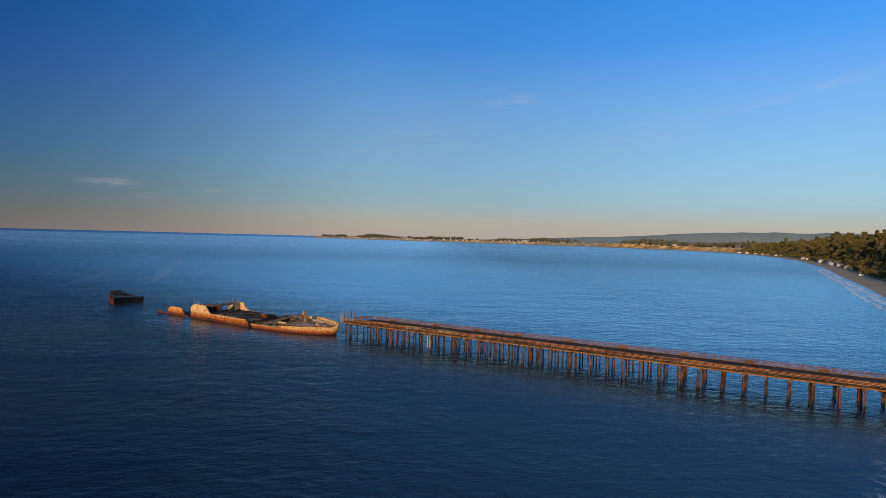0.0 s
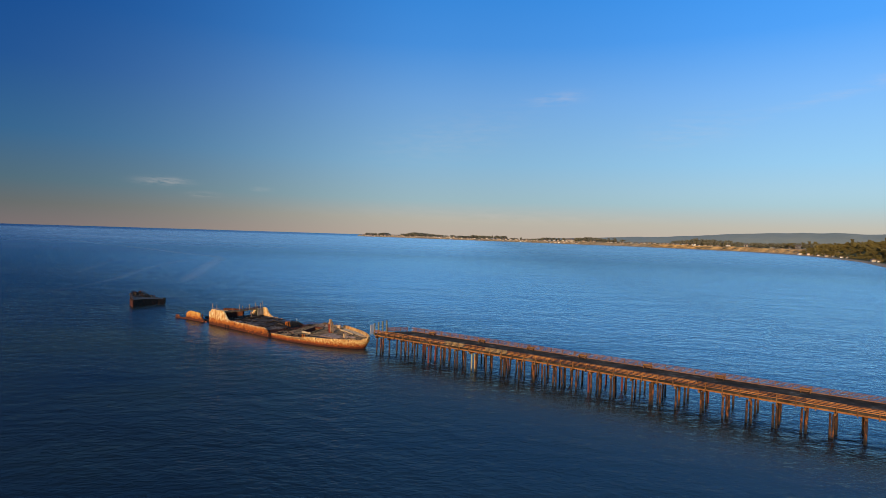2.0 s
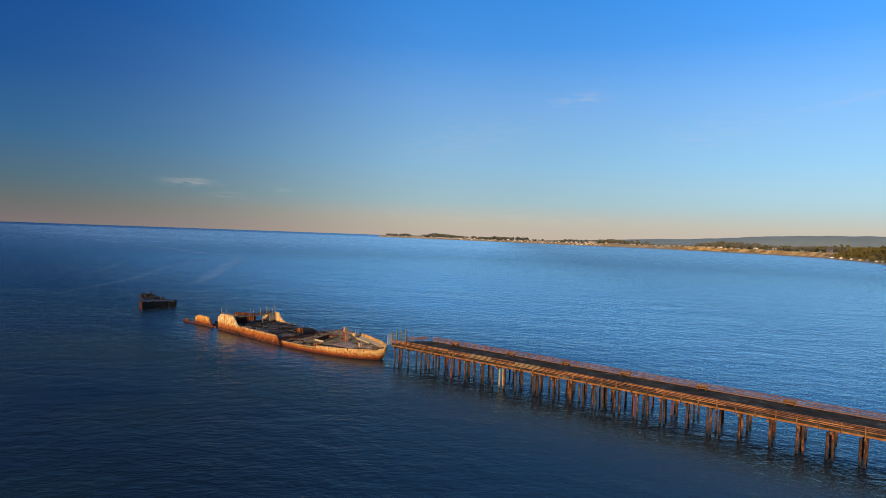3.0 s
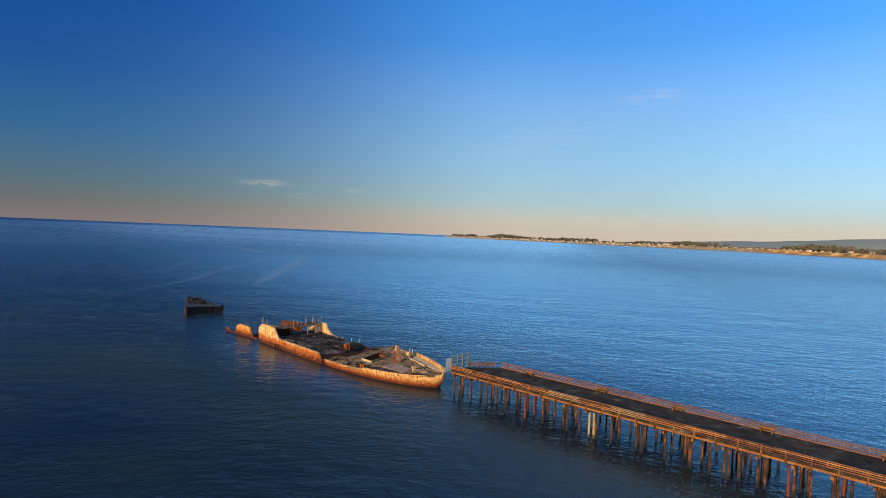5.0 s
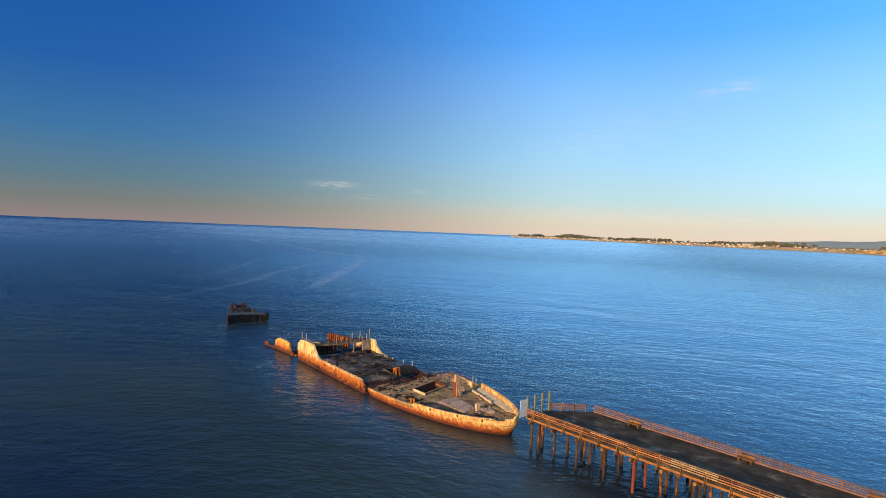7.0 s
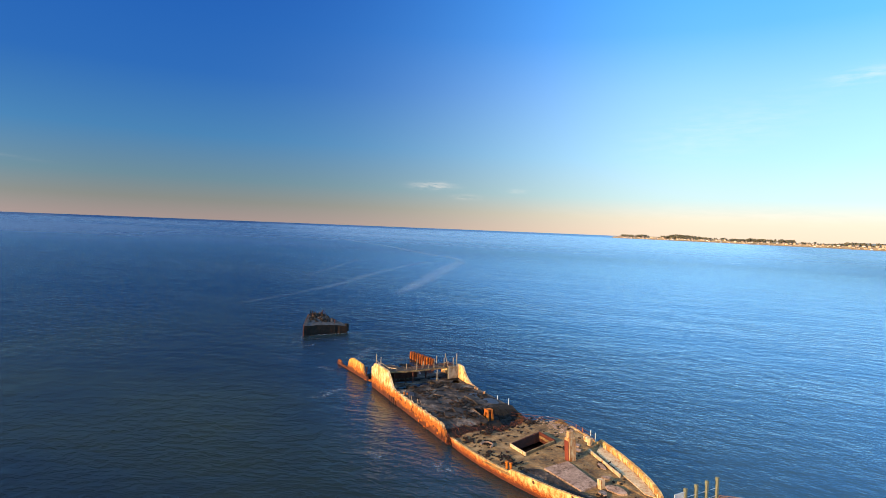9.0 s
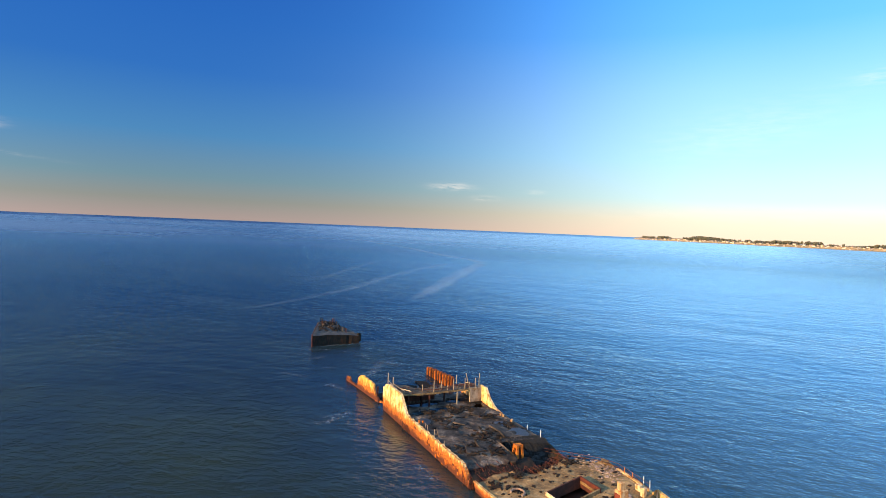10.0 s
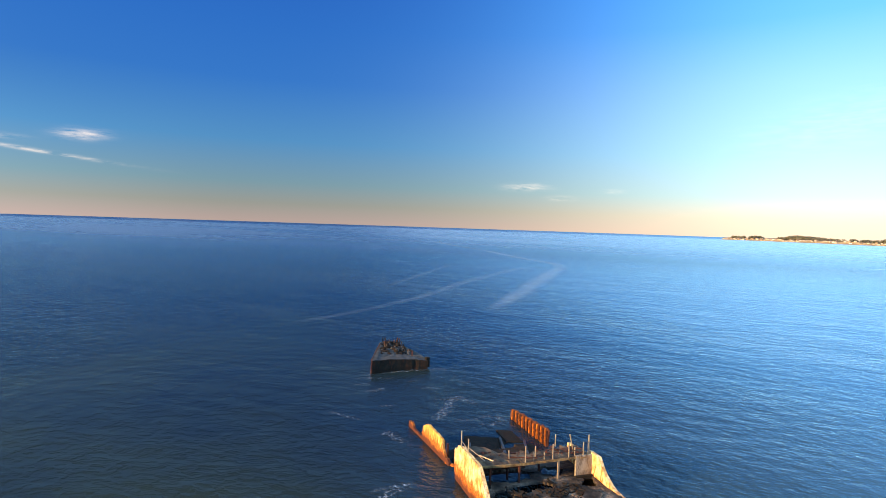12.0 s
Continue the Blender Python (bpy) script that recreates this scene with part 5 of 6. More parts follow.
        strip.add(ends, [(4 * a + k, 4 * a + (k + 1) % 4, 4 * a + 4 + (k + 1) % 4, 4 * a + 4 + k) for a in range(32) for k in range(4)] + [(3, 2, 1, 0), (128, 129, 130, 131)])
        part("girder", strip, mat, ship, label)
    walk_way = Shape()
    for a in range(30):
        y0 = 1.95 + 13.7 * a / 30
        if rng.random() < 0.9:
            walk_way.box(front(y0) - 1.05, front(y0) - 0.05, y0, y0 + 0.43, 4.46 + sag(y0), 4.52 + sag(y0), 0.02)
    tagged(part("walkway", walk_way, BRIDGE_DECK, ship), "worn pale walkway slabs on the bridge front", kind="stuff")
    bits = Shape()
    for _ in range(90):
        y = rng.uniform(2.0, 15.6)
        x = front(y) - rng.uniform(1.3, 4.0)
        if 5 < y < 12 and x < -30:
            continue
        bits.lump((x, y, 4.45 + sag(y)), rng.uniform(0.06, 0.22), 0.5)
    tagged(part("bridge_rubble", bits, DARK_RUST, ship), "dark rubble and scraps on the bridge", kind="stuff")
    for a0, b0 in (((-29.6, 2.7, 4.65), (-27.4, 3.6, 4.75)), ((-28.9, 6.0, 4.4), (-27.6, 9.2, 4.5)), ((-29.4, 11.4, 4.6), (-28.2, 15.4, 4.9))):
        s = Shape()
        s.beam(a0, b0, 0.09, 0.09, 0.02)
        part("loose_beam", s, CONCRETE_PALE if a0[1] < 3 else DARK_RUST, ship)
    bulk = Shape()
    bulk.box(-27.15, -26.85, 13.9, 16.05, 2.0, 4.62, 0.02)
    bevelled(part("bulkhead", bulk, CONCRETE_GREY, ship, "grey concrete bulkhead panel under the bridge"), 0.04)
    # the shade in the hollow below the panel, added as a solid dark box
    recess = Shape()
    recess.box(-26.86, -26.4, 13.7, 16.0, 1.9, 2.32, 0.06)
    part("sill", recess, STERN_DARK, ship, "dark box standing for the shade at the bulkhead's foot")
    low = Shape()
    low.box(-31.8, -31.5, 2.5, 9.6, 1.2, 3.7, 0.05)
    part("aft_bulkhead", low, DARK_RUST, ship, "dark broken bulkhead behind the bridge")
    for y, x, top in ((3.2, -27.2, 4.1), (6.6, -26.9, 4.1), (11.6, -26.9, 4.3), (6.3, -29.5, 3.9), (10.6, -29.8, 4.1)):
        col = Shape()
        col.box(x - 0.1, x + 0.1, y - 0.1, y + 0.1, 1.4, top + 0.1, 0.02)
        part("column", col, STANCHION if y > 11 else DARK_RUST, ship)
    # posts and rails on the bridge
    for x, y, h, lean in ((-32.6, 1.6, 2.0, 0.0), (-30.2, 1.62, 1.9, 0.03), (-27.0, 7.4, 1.75, 0.0), (-27.3, 8.6, 0.8, 0.0), (-28.3, 9.3, 1.1, 0.0), (-27.0, 10.9, 1.7, 0.02), (-27.2, 9.9, 0.7, 0.0), (-27.3, 11.9, 0.7, 0.0),
                          (-27.0, 13.0, 1.7, 0.05), (-27.4, 14.0, 0.9, 0.0), (-27.0, 14.9, 1.6, 0.0), (-28.6, 14.6, 2.2, 0.9), (-27.3, 15.8, 2.3, 0.02), (-31.0, 13.4, 1.2, 0.0), (-28.8, 6.2, 0.7, 0.1)):
        p = Shape()
        p.tube((x, y, 4.2), (x + lean * 0.5, y - lean, 4.55 + h), 0.13 if h > 2.25 else 0.085, 0.075, 7)
        part("stanchion", p, STANCHION, ship)
    for a, b in (((-27.0, 7.4, 4.85), (-27.0, 10.9, 5.0)), ((-32.6, 1.6, 5.3), (-30.2, 1.62, 5.1)), ((-30.2, 1.62, 5.4), (-28.2, 2.9, 4.5)), ((-27.0, 10.9, 5.2), (-27.0, 13.0, 5.2)), ((-27.0, 13.0, 5.5), (-27.0, 14.9, 4.8)), ((-27.0, 13.0, 4.9), (-27.0, 14.9, 5.0)), ((-27.0, 14.9, 6.1), (-27.3, 15.8, 6.0))):
        r = Shape()
        r.tube(a, b, 0.045, 0.045, 6)
        part("rail", r, STANCHION if a[1] < 3 else DARK_RUST, ship)
    # rusted box, bollards and small fittings
    rb = Shape()
    rb.add([(-6.4, 9.7, -0.4), (-5.4, 9.75, -0.4), (-5.45, 10.5, -0.4), (-6.5, 10.6, -0.4), (-6.1, 9.8, 3.0), (-5.75, 9.85, 2.9), (-5.75, 10.25, 2.95), (-6.12, 10.3, 3.05)], [(0, 1, 5, 4), (1, 2, 6, 5), (2, 3, 7, 6), (3, 0, 4, 7), (4, 5, 6, 7), (0, 3, 2, 1)])
    winch = bevelled(part("winch_frame", rb, DARK_RUST, ship, "dark rusted winch housing"), 0.05)
    for (x0, y0), (x1, y1) in (((-6.62, 9.42), (-6.22, 9.66)), ((-5.2, 9.5), (-5.64, 9.7)), ((-5.3, 10.7), (-5.66, 10.38)), ((-6.7, 10.8), (-6.25, 10.42))):
        leg = Shape()
        leg.beam((x0, y0, -0.4), (x1, y1, 3.12), 0.3, 0.22, 0.03)
        part("corner_leg", leg, RUST, winch, "orange rusted corner leg")
    cap = Shape()
    cap.box(-6.36, -5.52, 9.52, 10.54, 2.86, 3.2, 0.06)
    part("cap", cap, RUST, winch, "flaking orange rusted cap")
    for x, y in ((-20.4, 2.2), (-20.0, 2.6), (-19.4, 15.4), (-18.9, 15.6), (-16.6, 15.7), (-16.2, 15.4)):
        b = Shape()
        b.tube((x, y, 1.9), (x, y, 2.45), 0.14, 0.12, 9)
        b.tube((x, y, 2.42), (x, y, 2.54), 0.19, 0.17, 9)
        part("bollard", b, RUST if y < 5 else RUSTY_PALE, ship)
    for x, y, h in ((-17.8, 2.1, 0.8), (-16.9, 2.0, 0.75), (-14.6, 2.05, 0.9), (-11.3, 2.0, 0.5), (-9.5, 16.0, 1.0), (-13.0, 16.1, 0.5)):
        p = Shape()
        p.tube((x, y, 2.0), (x, y, 2.25 + h), 0.05, 0.04, 6)
        part("rail_stump", p, STANCHION if y < 5 else FENCE_STEEL, ship)
    bits = Shape()
    for _ in range(260):
        x, y = rng.uniform(-25, -4.5), rng.uniform(2.0, 15.7)
        if not hole(x, y) and not (x > -9 and y > 9):
            bits.lump((x, y, 2.15 - 0.9 * max(0.0, (x + 8.5) / 4.5) ** 1.6), rng.uniform(0.06, 0.38), 0.45)
    tagged(part("loose_rubble", bits, CONCRETE_DARK, ship), "scattered dark concrete rubble", kind="stuff")
    for x, y, w, dd, t in ((-14.6, 4.2, 1.5, 1.0, 8), (-18.6, 8.3, 1.2, 0.9, -5), (-11.8, 12.4, 1.3, 0.8, 10), (-14.0, 12.2, 1.0, 1.4, -8), (-21.5, 12.8, 0.9, 1.3, 5), (-7.9, 4.8, 1.2, 0.7, -12), (-9.4, 6.9, 0.9, 0.9, 9)):
        sl = Shape()
        sl.box(-w, w, -dd, dd, -0.1, 0.1, 0.06, pose(x, y, 2.26, t, t * 0.6, t * 9))
        part("fallen_slab", sl, CONCRETE_DARK, ship, "tilted slab broken out of the deck")
    # the open front under the deck, its inner darkness put into the black colour
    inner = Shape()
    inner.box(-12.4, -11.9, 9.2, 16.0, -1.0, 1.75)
    part("bulkhead", inner, BLACK_HOLD, ship, "bulkhead inside the open front, its darkness put into black")
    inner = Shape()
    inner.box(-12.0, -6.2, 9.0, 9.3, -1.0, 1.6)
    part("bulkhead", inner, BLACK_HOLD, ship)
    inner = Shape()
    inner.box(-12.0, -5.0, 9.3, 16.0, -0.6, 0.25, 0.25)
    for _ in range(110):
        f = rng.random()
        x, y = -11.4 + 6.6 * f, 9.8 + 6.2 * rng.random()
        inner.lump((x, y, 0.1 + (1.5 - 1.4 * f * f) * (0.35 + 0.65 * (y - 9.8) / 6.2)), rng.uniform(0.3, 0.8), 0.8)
    part("hold_floor", inner, BLACK_HOLD, ship, "weedy rubble inside the open front, its shade put into black")
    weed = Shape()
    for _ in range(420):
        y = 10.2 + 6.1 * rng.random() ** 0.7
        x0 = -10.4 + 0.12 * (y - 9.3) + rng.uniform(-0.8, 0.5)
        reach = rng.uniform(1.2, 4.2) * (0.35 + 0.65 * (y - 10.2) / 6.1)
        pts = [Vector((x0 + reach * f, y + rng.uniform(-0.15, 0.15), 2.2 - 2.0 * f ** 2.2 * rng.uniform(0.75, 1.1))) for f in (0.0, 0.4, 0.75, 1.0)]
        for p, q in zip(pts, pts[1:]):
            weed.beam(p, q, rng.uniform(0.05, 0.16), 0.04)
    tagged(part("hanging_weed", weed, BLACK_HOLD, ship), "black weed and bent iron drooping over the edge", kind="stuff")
    for cx, cy, w, dd in ((-12.4, 14.2, 1.5, 1.3), (-16.2, 13.4, 1.2, 1.0), (-20.5, 3.2, 1.3, 0.8)):
        wet = Shape()
        n = 18
        wet.plate([(cx + w * math.cos(6.283 * k / n) * (1 + 0.45 * fbm(k * 0.7, cx)), cy + dd * math.sin(6.283 * k / n) * (1 + 0.45 * fbm(k * 0.7, cy))) for k in range(n)], 2.0, 2.225, "z")
        part("puddle", wet, PUDDLE, ship, "shallow puddle on the deck")
    scraps = Shape()
    for cx, cy, r, k in ((-24.5, 4.5, 1.6, 40), (-24.0, 9.5, 1.8, 50), (-23.2, 12.5, 1.4, 30), (-8.6, 4.6, 1.6, 50), (-10.5, 7.6, 1.4, 30), (-13.0, 9.6, 1.6, 24), (-17.5, 6.0, 1.8, 24), (-15.6, 14.2, 1.3, 20), (-19.5, 13.6, 1.2, 16), (-7.4, 7.6, 1.0, 30), (-21, 6, 1.2, 18)):
        for _ in range(k):
            x, y = cx + rng.gauss(0, r * 0.6), cy + rng.gauss(0, r * 0.6)
            if 2.0 < y < 15.8 and not hole(x, y) and x < -6:
                m = pose(x, y, 2.22, rng.uniform(-16, 16), rng.uniform(-16, 16), rng.uniform(0, 180))
                scraps.box(-rng.uniform(0.1, 0.75), rng.uniform(0.1, 0.7), -0.1, 0.1, -0.06, 0.06, 0.05, m)
    tagged(part("deck_clutter", scraps, STERN_DARK, ship), "dark splintered scraps strewn over the deck", kind="stuff")
    # rusted bars trailing from the break
    for k in range(290):
        y = 1.45 + 8.2 * rng.random() ** 1.3
        bar = Shape()
        p1 = Vector((-6.4 + 1.3 * rng.random(), y, 1.95 - 0.35 * rng.random()))
        p2 = p1 + Vector((rng.uniform(0.5, 1.5), rng.uniform(-0.3, 0.3), -rng.uniform(0.1, 0.6)))
        p3 = p2 + Vector((rng.uniform(0.3, 1.3), rng.uniform(-0.4, 0.4), -rng.uniform(0.8, 1.7)))
        bar.tube(p1, p2, 0.025, 0.022, 5)
        bar.tube(p2, p3, 0.022, 0.015, 5)
        part("reinforcing_bar", bar, DARK_RED if k % 3 == 0 else DARK_RUST, ship)
    for k in range(46):
        bar = Shape()
        x0 = -4.9 + 1.9 * rng.random()
        p1 = Vector((x0, 1.32 + 0.5 * rng.random(), 2.2 - 1.0 * max(0.0, x0 + 4.4)))
        p2 = p1 + Vector((rng.uniform(0.1, 0.7), rng.uniform(-0.12, 0.2), -rng.uniform(0.5, 0.9)))
        p3 = p2 + Vector((rng.uniform(0.0, 0.5), rng.uniform(-0.12, 0.2), -rng.uniform(0.5, 1.2)))
        bar.tube(p1, p2, 0.03, 0.028, 5)
        bar.tube(p2, p3, 0.028, 0.02, 5)
        part("reinforcing_bar", bar, DARK_RED if k % 3 else RUST, ship)
    fallen = Shape()
    fallen.box(-2.6, 2.4, -6.9, 2.6, -0.2, 0.12, 0.2, pose(-2.6, 8.8, 0.75, 0, 15, 0))
    for _ in range(60):
        fx, fy = rng.uniform(-2.4, 2.2), rng.uniform(-7.4, 2.4)
        fallen.lump((-2.6 + fx * 0.97, 8.8 + fy, 0.85 - fx * 0.26), rng.uniform(0.15, 0.5), 0.5)
    part("fallen_deck", fallen, STERN_DARK, ship, "dark fallen deck slab awash in the break")


build_midship()


def build_fragments():
    near = thing("hull_fragment", SHIP @ pose(-38.6, 1.95, 0, 0, 0, 4.8), "leaning cream hull fragment with orange rust, awash", "shipwreck", "parts of the wreck")
    plate = Shape()
    plate.plate([(0.9, -2), (0.7, 0.35), (0.2, 0.8), (-0.4, 0.7), (-0.9, 1.1), (-1.4, 1.6), (-1.6, 2.5), (-2.0, 2.75), (-2.7, 2.72), (-3.5, 2.9), (-4.4, 2.78), (-5.0, 2.92), (-5.7, 2.85), (-6.3, 3.0), (-6.8, 3.0), (-7.2, 2.72), (-7.6, 2.8), (-8.3, 2.35),
                 (-8.7, 2.3), (-9.05, 1.5), (-9.2, 0.55), (-10.2, 0.3), (-11.1, 0.4), (-12.4, 0.35), (-12.9, 0.45), (-13.3, 0.8), (-13.8, 1.1), (-14.3, 0.75), (-14.9, 0.95), (-15.1, 0.2), (-15.2, -2)], -0.2, 0.2)
    bevelled(part("plate", plate, FRAGMENT, near), 0.06)
    for k in range(6):
        rib = Shape()
        x = -0.8 - 1.15 * k
        rib.box(x - 0.08, x + 0.08, 0.18, 0.45, -1, 2.4)
        part("rib", rib, DARK_RUST, near)
    toe = Shape()
    for k in range(10):
        toe.lump((-0.2 + 0.25 * k * (1 if k < 5 else -5), 0.1 * k, 0.1), 0.35, 0.8)
    part("rubble", toe, RUST, near)
    far = thing("hull_fragment", SHIP @ pose(-41.2, 17.8, 0, 0, 0, 0), "ribbed bright orange rusted hull plate standing in water", "shipwreck", "parts of the wreck")
    plate = Shape()
    plate.plate([(0, -2), (0.2, 1.2), (0.4, 2.3), (-0.2, 2.6), (-0.9, 2.45), (-1.7, 2.62), (-2.4, 2.3), (-4, 2.38), (-4.6, 2.15), (-5.6, 2.3), (-7, 2.0), (-8.1, 2.15), (-9.5, 1.8), (-10.2, 1.95), (-11.4, 1.75), (-12.3, 1.55), (-12.7, 1.0), (-13.1, -2)], 0.0, 0.22)
    part("plate", plate, DARK_RUST, far)
    for k in range(20):
        rib = Shape()
        x = 0.1 - 0.62 * k + rng.uniform(-0.06, 0.06)
        rib.box(x - 0.07, x + 0.07, -0.24, 0.0, -1, 2.2 - 0.035 * k + 0.3 * rng.random(), 0.03)
        part("rib", rib, RUST if k % 2 else DARK_RUST, far)
    for z in (0.7, 1.4):
        band = Shape()
        band.box(-12.4, 0.3, -0.12, 0.0, z - 0.08, z + 0.08, 0.03)
        part("stiffener", band, DARK_RUST, far)
    sunk = thing("sunken_deck", SHIP @ pose(-34.5, 8.5, 0), "dark weedy deck slabs just above the water", "shipwreck", "parts of the wreck")
    for x, y, w, d, z, rx, ry, rz in ((-3, 0, 2.6, 5.5, 0.1, 2, 7, 5), (-8.5, 1.5, 3.0, 3.6, -0.12, -3, 3, -12), (-6, -4.2, 2.2, 1.6, -0.1, 4, -3, 20), (-4.5, 6.0, 2.6, 1.4, 0.15, -8, 3, 8), (-11.5, 5.5, 2.4, 1.2, -0.05, -5, -2, -6)):
        s = Shape()
        s.box(-w, w, -d, d, -0.2, 0.2, 0.12, pose(x, y, z, rx, ry, rz))
        part("slab", s, STERN_DARK, sunk)
    for a, b in (((-1.5, -4.5, 0.5), (-9.5, -1.5, 0.2)), ((-2, 1, 0.6), (-11, 3.8, 0.15)), ((-0.5, 3.5, 0.7), (-9, 6.8, 0.25))):
        s = Shape()
        s.beam(a, b, 0.4, 0.35, 0.08)
        part("beam", s, PUDDLE, sunk)


build_fragments()


def build_stern():
    ship = thing("wreck_stern_section", SHIP @ pose(-86.2, 0.6, 0), "dark weed-covered stern block tilted in the sea", "shipwreck", "parts of the wreck")
    # outline seen from above with rim heights; the deck climbs away from the break
    corners = [(0.9, -0.1, 2.7), (-0.2, 4.5, 2.65), (-0.8, 9.0, 2.35), (-1.0, 12.6, 1.9), (-3.0, 12.9, 1.95), (-6.5, 11.6, 2.5), (-9.8, 9.8, 3.1), (-12.0, 7.8, 3.6), (-12.8, 6.0, 3.8), (-11.5, 4.3, 3.8), (-6.0, 1.9, 3.3)]
    rim = []
    for p, q in zip(corners, corners[1:] + corners[:1]):
        for f in (0.0, 0.2, 0.4, 0.6, 0.8):
            c = Vector(p).lerp(Vector(q), f)
            rim.append((c.x + 0.12 * fbm(c.x * 1.1, c.y * 1.1, z=1.0), c.y + 0.15 * fbm(c.x, c.y * 1.3, z=2.0), c.z + 0.11 * fbm(c.x * 0.9, c.y * 0.9, z=4.0)))
    n = len(rim)
    shell = Shape()
    low = [(x * 0.96 - 0.1, y, -2.0) for x, y, z in rim]
    mid = [(x + 0.08 + 0.16 * fbm(x * 0.8, y * 0.8, z=7.0), y, 0.8) for x, y, z in rim]
    shell.add(low + mid + rim, [(j * n + k, j * n + (k + 1) % n, (j + 1) * n + (k + 1) % n, (j + 1) * n + k) for j in range(2) for k in range(n)])
    part("hull", shell, STERN_DARK, ship)
    c = Vector((-6.5, 6.8, 3.0))
    deck = Shape()
    rings = [[Vector(p) * 1.0 for p in rim]]
    for f in (0.3, 0.6, 0.85):
        rings.append([Vector(p).lerp(c, f) + Vector((0, 0, 0.12 * fbm(p[0] + f * 9, p[1]))) for p in rim])
    deck.add([p for r in rings for p in r] + [c], [(j * n + k, j * n + (k + 1) % n, (j + 1) * n + (k + 1) % n, (j + 1) * n + k) for j in range(3) for k in range(n)] + [(3 * n + k, 3 * n + (k + 1) % n, 4 * n) for k in range(n)])
    part("deck", deck, STERN_DECK, ship, "sloping grey weathered stern deck")
    edge = Shape()
    edge.beam((0.95, -0.1, -0.5), (0.65, 0.0, 3.1), 0.3, 0.3, 0.05)
    edge.beam((0.6, 0.0, 3.0), (-11.2, 4.2, 3.95), 0.12, 0.14, 0.03)
    part("stern_post", edge, DARK_RUST, ship, "red rusted vertical edge")
    for k in range(110):
        lump = Shape()
        x = -4.2 - 7.4 * rng.random()
        y = 2.9 + 0.2 * (-x - 4.5) + (7.2 - 0.5 * (-x - 4.5)) * rng.random()
        z = 2.75 + 0.1 * (-x - 4.5) + 0.5 * rng.random() * min(1.0, (-x - 3.5) / 3)
        lump.lump((x, y, z), rng.uniform(0.18, 0.6), rng.uniform(0.7, 1.3))
        part("debris", lump, STERN_DARK if k % 4 else STERN_DECK, ship, "dark broken machinery on the deck" if k == 0 else "")
    # stumps of ribs and broken stanchions
    for k in range(22):
        stump = Shape()
        x = -2.6 - 9.4 * rng.random() ** 0.6
        y = 2.6 + 0.25 * (-x - 2.6) + (8.4 - 0.55 * (-x - 2.6)) * rng.random()
        z = 2.6 + 0.11 * (-x - 2.6)
        h, w = rng.uniform(0.7, 1.7), rng.uniform(0.12, 0.22)
        stump.beam((x, y, z - 0.4), (x + rng.uniform(-0.25, 0.25), y + rng.uniform(-0.25, 0.25), z + h), w, w, 0.06)
        part("stump", stump, (DARK_RUST, CONCRETE_DARK, STERN_DARK)[k % 3], ship)
    back = Shape()
    back.beam((-11.6, 4.9, 3.9), (-11.4, 7.6, 3.7), 0.4, 0.7, 0.15)
    part("coaming", back, STERN_DARK, ship, "broken dark coaming at the stern's top")
    red = Shape()
    red.add([(0.98, -0.2, -1.0), (-6.0, 1.75, -1.0), (-11.5, 4.15, -1.0), (-11.55, 4.15, 2.4), (-6.05, 1.75, 2.2), (0.98, -0.2, 2.0), (0.98, 0.0, -1.0), (-6.0, 1.95, -1.0), (-11.5, 4.35, -1.0), (-11.55, 4.35, 2.4), (-6.05, 1.95, 2.2), (0.98, 0.0, 2.0)],
            [(0, 1, 4, 5), (1, 2, 3, 4), (5, 4, 10, 11), (4, 3, 9, 10), (0, 5, 11, 6), (2, 8, 9, 3), (6, 11, 10, 7), (7, 10, 9, 8)])
    part("side_plating", red, DARK_RED, ship, "dark red rusted plating of the stern's side")
    tip = Shape()
    tip.box(-2.4, -1.2, 12.2, 13.2, 0.2, 2.5, 0.15)
    bevelled(part("broken_corner", tip, STERN_DARK, ship), 0.2)


build_stern()

# ---- the pier ----
PIER = pose(0, 0, 0, 0, 0, -31.2)              # x along the pier towards the shore, y across to the far side
NEAR, FAR, DECK, P0, P1 = 118.4, 128.3, 4.75, -99.5, 92.0


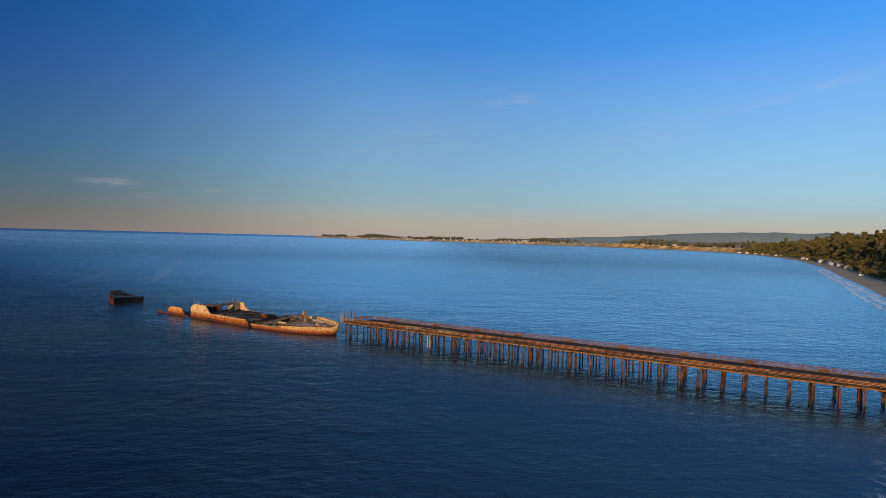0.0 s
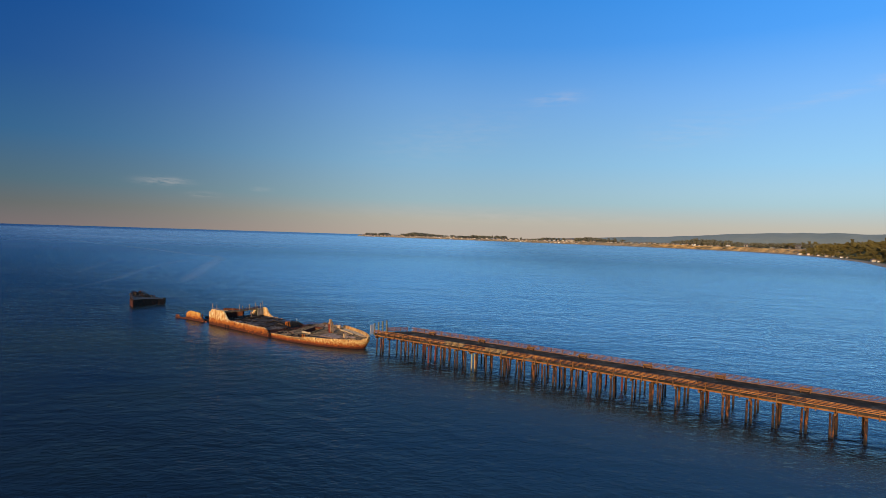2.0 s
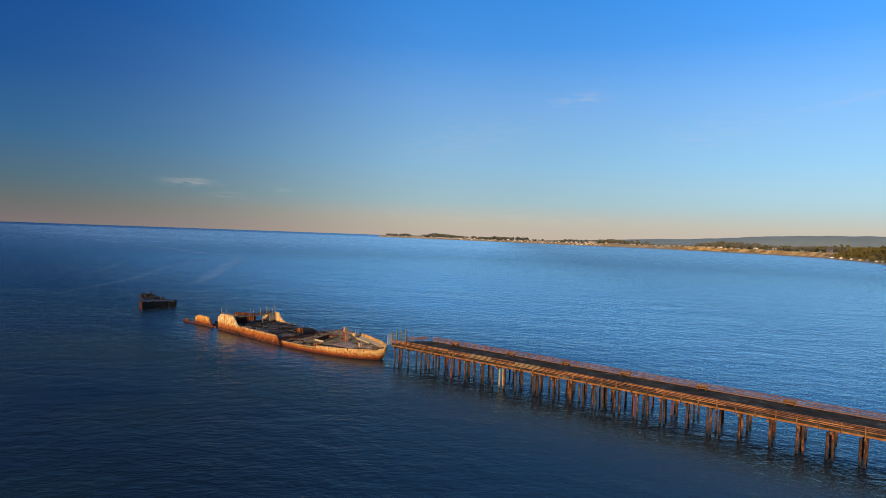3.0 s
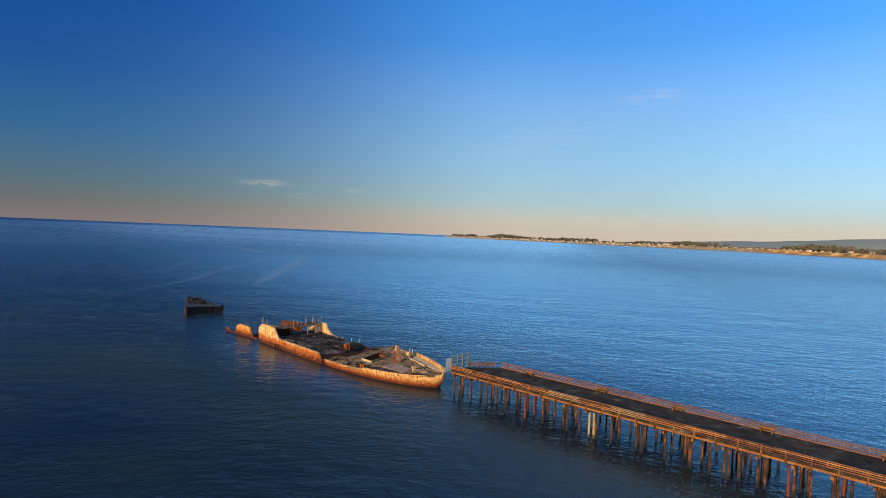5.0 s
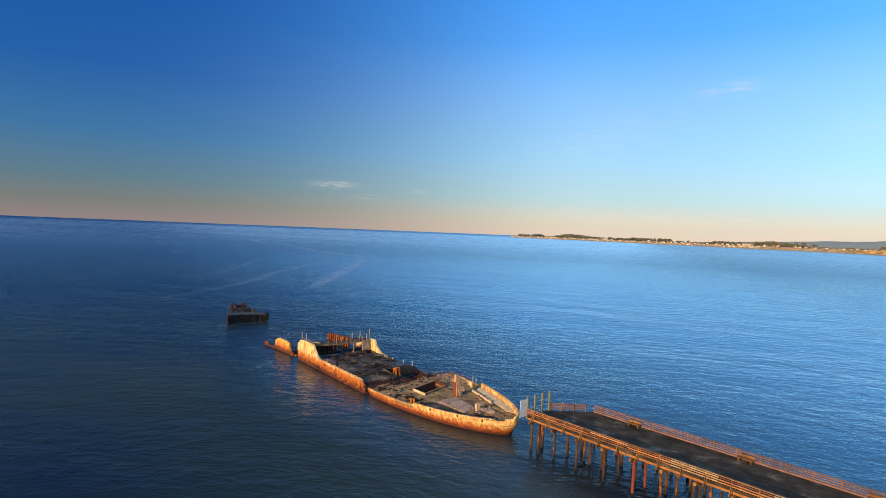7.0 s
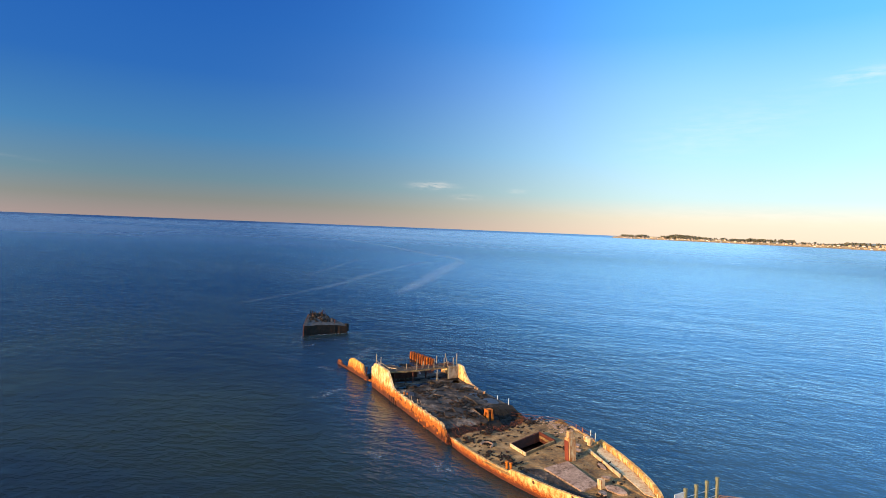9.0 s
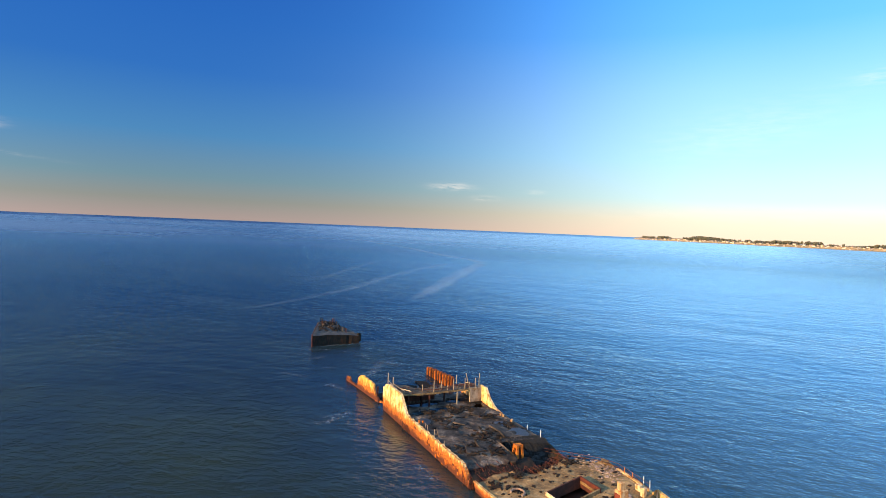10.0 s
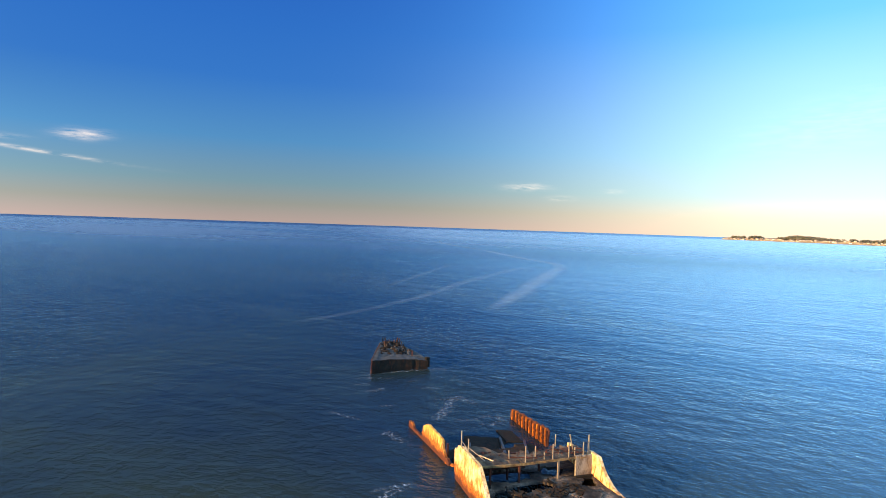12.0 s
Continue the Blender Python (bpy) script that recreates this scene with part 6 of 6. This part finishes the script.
def build_pier():
    pier = thing("pier", PIER @ pose(0, (NEAR + FAR) / 2, 0), "long weathered timber fishing pier on piles", "pier")
    mid = (NEAR + FAR) / 2
    a, b = NEAR - mid, FAR - mid               # local sides
    deck = Shape()
    deck.plate([(P0, a), (P1, a), (P1, b), (-95.2, b), (P0, a + 4.8)], DECK - 0.14, DECK, "z")
    part("deck", deck, DECK_DARK, pier, "dark asphalt-covered plank deck")
    for y in (a + 0.12, a + 2.5, 0, b - 2.5, b - 0.12):
        s = Shape()
        x0 = P0 + 0.2 if y < 0 else -95.0
        s.box(x0, P1, y - 0.1, y + 0.1, DECK - 0.42, DECK - 0.145)
        part("stringer", s, RAIL_TIMBER if y == a + 0.12 else DECK_DARK, pier)
    kerb_n, kerb_f = Shape(), Shape()
    kerb_n.box(P0, P1, a - 0.06, a + 0.14, DECK + 0.02, DECK + 0.22)
    kerb_f.box(-95.2, P1, b - 0.14, b + 0.06, DECK + 0.02, DECK + 0.22)
    part("kerb", kerb_n, DECK_DARK, pier)
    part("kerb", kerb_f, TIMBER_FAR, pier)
    r = random.Random(11)
    # cap beams and piles, a bent every four metres
    cap = Shape()
    cap.box(-0.16, 0.16, a - 0.35, b + 0.35, DECK - 0.86, DECK - 0.5)
    cap_me = cap.mesh("cap_beam", TIMBER)
    cap2 = Shape()
    cap2.box(-0.16, 0.16, a - 0.35, a + 5.0, DECK - 0.86, DECK - 0.5)
    cap2_me = cap2.mesh("cap_beam", TIMBER)
    piles = []
    for mat in (PILE_WOOD, PILE_RED, PILE_PALE):
        s = Shape()
        s.tube((0, 0, -3.0), (0, 0, DECK - 0.85), 0.2, 0.17, 10, 0.05)
        piles.append(s.mesh("pile", mat, True))
    x, k = 91.0, 0
    while x > P0:
        ob = part("cap_beam", cap_me if x > -95 else cap2_me, None, pier)
        ob.location = (x, 0, 0)
        rows = [a + 0.45, a + 3.2, b - 3.2, b - 0.45]
        if x < -95:
            rows = [a + 0.45, a + 2.6, a + 4.6]
        for j, y in enumerate(rows):
            if r.random() < 0.08 and j:
                continue
            me = piles[1] if r.random() < 0.07 else piles[0]
            if j == 0 and abs(x + 71) < 1.9:
                me = piles[2]
            if j == 0 and abs(x + 83.5) < 2:
                me = piles[1]
            ob = part("pile", me, None, pier)
            lean = 1.2 if j else 0.6
            ob.matrix_local = pose(x + r.uniform(-0.25, 0.25), y + r.uniform(-0.2, 0.2), 0, r.uniform(-lean, lean), r.uniform(-lean, lean), r.uniform(0, 360)) @ Matrix.Scale(r.uniform(0.85, 1.25), 4, (1, 0, 0))
            if j == 0 and (me is piles[2] or r.random() < (0.45 if x < 0 else 0.3)):
                ob = part("pile", me if me is piles[2] else piles[0] if r.random() < 0.85 else piles[1], None, pier)
                ob.matrix_local = pose(x + (0.9 if me is piles[2] else r.choice((-1, 1)) * r.uniform(0.45, 0.7)), y + r.uniform(-0.1, 0.5), 0, r.uniform(-1, 1), r.uniform(-2.5, 2.5), 0)
            if x < -30 and r.random() < 0.5:
                ob = part("pile", piles[0], None, pier)
                ob.matrix_local = pose(x + r.uniform(1.0, 2.6), y + r.uniform(-0.6, 0.6), 0, r.uniform(-2, 2), r.uniform(-2, 2), 0)
        x -= 3.95
        k += 1
    # railings: posts, outriggers and three boards with a cap
    post = Shape()
    post.box(-0.075, 0.075, -0.09, 0.09, -0.55, 1.06)
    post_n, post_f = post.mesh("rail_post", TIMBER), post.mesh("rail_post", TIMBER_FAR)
    brace = Shape()
    brace.beam((0, -0.62, -0.42), (0, -0.08, 0.75), 0.09, 0.12)
    brace.box(-0.07, 0.07, -0.72, 0.0, -0.52, -0.36)
    brace_me = brace.mesh("outrigger", TIMBER)
    board = Shape()
    board.box(-2.68, 2.68, -0.025, 0.025, -0.065, 0.065)
    boards = {m.name: board.mesh("rail_board", m) for m in (RAIL_TIMBER, TIMBER_FAR, TIMBER_PALE)}
    capb = Shape()
    capb.box(-2.68, 2.68, -0.11, 0.11, -0.03, 0.03)
    caps = {m.name: capb.mesh("rail_cap", m) for m in (RAIL_TIMBER, TIMBER_FAR, TIMBER_PALE)}
    for sy, y in ((-1, a - 0.02), (1, b + 0.02)):
        x = (P0 if sy < 0 else -95.2) + 2.7
        while x < P1 - 2.7:
            for dx in (0.0, 2.7):
                ob = part("rail_post", post_n if sy < 0 else post_f, None, pier)
                ob.matrix_local = pose(x - dx + 1.35, y, DECK, 0, r.uniform(-1, 1), 0)
                if sy < 0:
                    ob = part("outrigger", brace_me, None, pier)
                    ob.location = (x - dx + 1.35, y, DECK)
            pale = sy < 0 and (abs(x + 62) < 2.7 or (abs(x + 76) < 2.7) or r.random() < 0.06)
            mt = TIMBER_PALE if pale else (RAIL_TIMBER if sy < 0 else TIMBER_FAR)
            for z in (0.40, 0.66, 0.90):
                ob = part("rail_board", boards[mt.name], None, pier)
                ob.matrix_local = pose(x, y + sy * 0.12 * (1 if sy < 0 else -1), DECK + z, 0, r.uniform(-0.2, 0.2), 0)
            ob = part("rail_cap", caps[mt.name], None, pier)
            ob.location = (x, y, DECK + 1.08)
            x += 5.4
    # the slanting rail at the far corner of the head
    p, q = Vector((P0, a + 4.8, 0)), Vector((-95.2, b, 0))
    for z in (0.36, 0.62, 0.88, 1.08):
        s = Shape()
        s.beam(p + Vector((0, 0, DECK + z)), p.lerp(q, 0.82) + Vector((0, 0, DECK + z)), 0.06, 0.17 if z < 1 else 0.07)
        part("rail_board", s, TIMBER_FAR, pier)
    for f in (0.05, 0.3, 0.56, 0.82):
        c = p.lerp(q, f)
        ob = part("rail_post", post_f, None, pier)
        ob.location = (c.x, c.y, DECK)
    return pier


build_pier()


def build_head_fence():
    """Four tall posts with a mesh wing that closes the pier's head."""
    e = thing("head_fence", PIER @ pose(P0 + 0.1, NEAR, DECK), "tall posts and mesh wing fence closing the pier head", "fence")
    for k in range(4):
        p = Shape()
        p.box(-0.13, 0.13, 0.05 + 1.58 * k - 0.13, 0.05 + 1.58 * k + 0.13, -0.3, 2.75 + 0.05 * k, 0.01)
        bevelled(part("post", p, POST_WOOD, e, "square weathered timber post"), 0.02)
    frame_s = Shape()
    for a, b in (((0, -1.45, 0.1), (0, -1.45, 2.4)), ((0, -1.45, 2.4), (0, 0, 2.4)), ((0, -1.45, 0.1), (0, 0, 0.1)), ((0, -1.45, 1.2), (0, 0, 1.2))):
        frame_s.tube(a, b, 0.045, 0.045, 7)
    part("wing_frame", frame_s, FENCE_STEEL, e)
    wires = Shape()
    for k in range(24):
        y = -1.45 + 1.45 * k / 24
        wires.box(-0.008, 0.008, y - 0.02, y + 0.02, 0.1, 2.4)
    for k in range(26):
        z = 0.1 + 2.3 * k / 26
        wires.box(-0.01, 0.006, -1.45, 0.0, z - 0.022, z + 0.022)
    part("wing_mesh", wires, FENCE_STEEL, e, "galvanised wire mesh")
    for z in (0.35, 1.1, 1.85):
        s = Shape()
        s.box(-0.02, 0.02, 0.0, 4.85, z - 0.02, z + 0.02)
        part("wire", s, FENCE_STEEL, e)


build_head_fence()


def build_benches():
    first = None
    for x in (-88.2, -73.6, -60.8, -48.6, -35.0, -21.8, -8.2, 4.6, 18.0, 31.4, 45.0, 58.4):
        m = PIER @ pose(x, FAR - 0.75, DECK)
        if first is None:
            first = thing("bench", m, "plain timber bench facing across the pier deck", "bench", "benches on the pier")
            for sy in (-0.22, 0.0, 0.22):
                seat = Shape()
                seat.box(-0.9, 0.9, sy - 0.1, sy + 0.1, 0.40, 0.45, 0.01)
                part("seat_board", seat, TIMBER, first)
            for bz in (0.56, 0.72):
                back = Shape()
                back.box(-0.9, 0.9, 0.28, 0.33, bz - 0.075, bz + 0.075, 0.01)
                part("back_board", back, TIMBER, first)
            for lx in (-0.7, 0.7):
                leg = Shape()
                leg.box(lx - 0.06, lx + 0.06, -0.26, 0.28, 0.0, 0.4)
                leg.box(lx - 0.05, lx + 0.05, 0.33, 0.40, 0.0, 0.8)
                part("leg", leg, TIMBER, first)
        else:
            copy_thing(first, m)


build_benches()
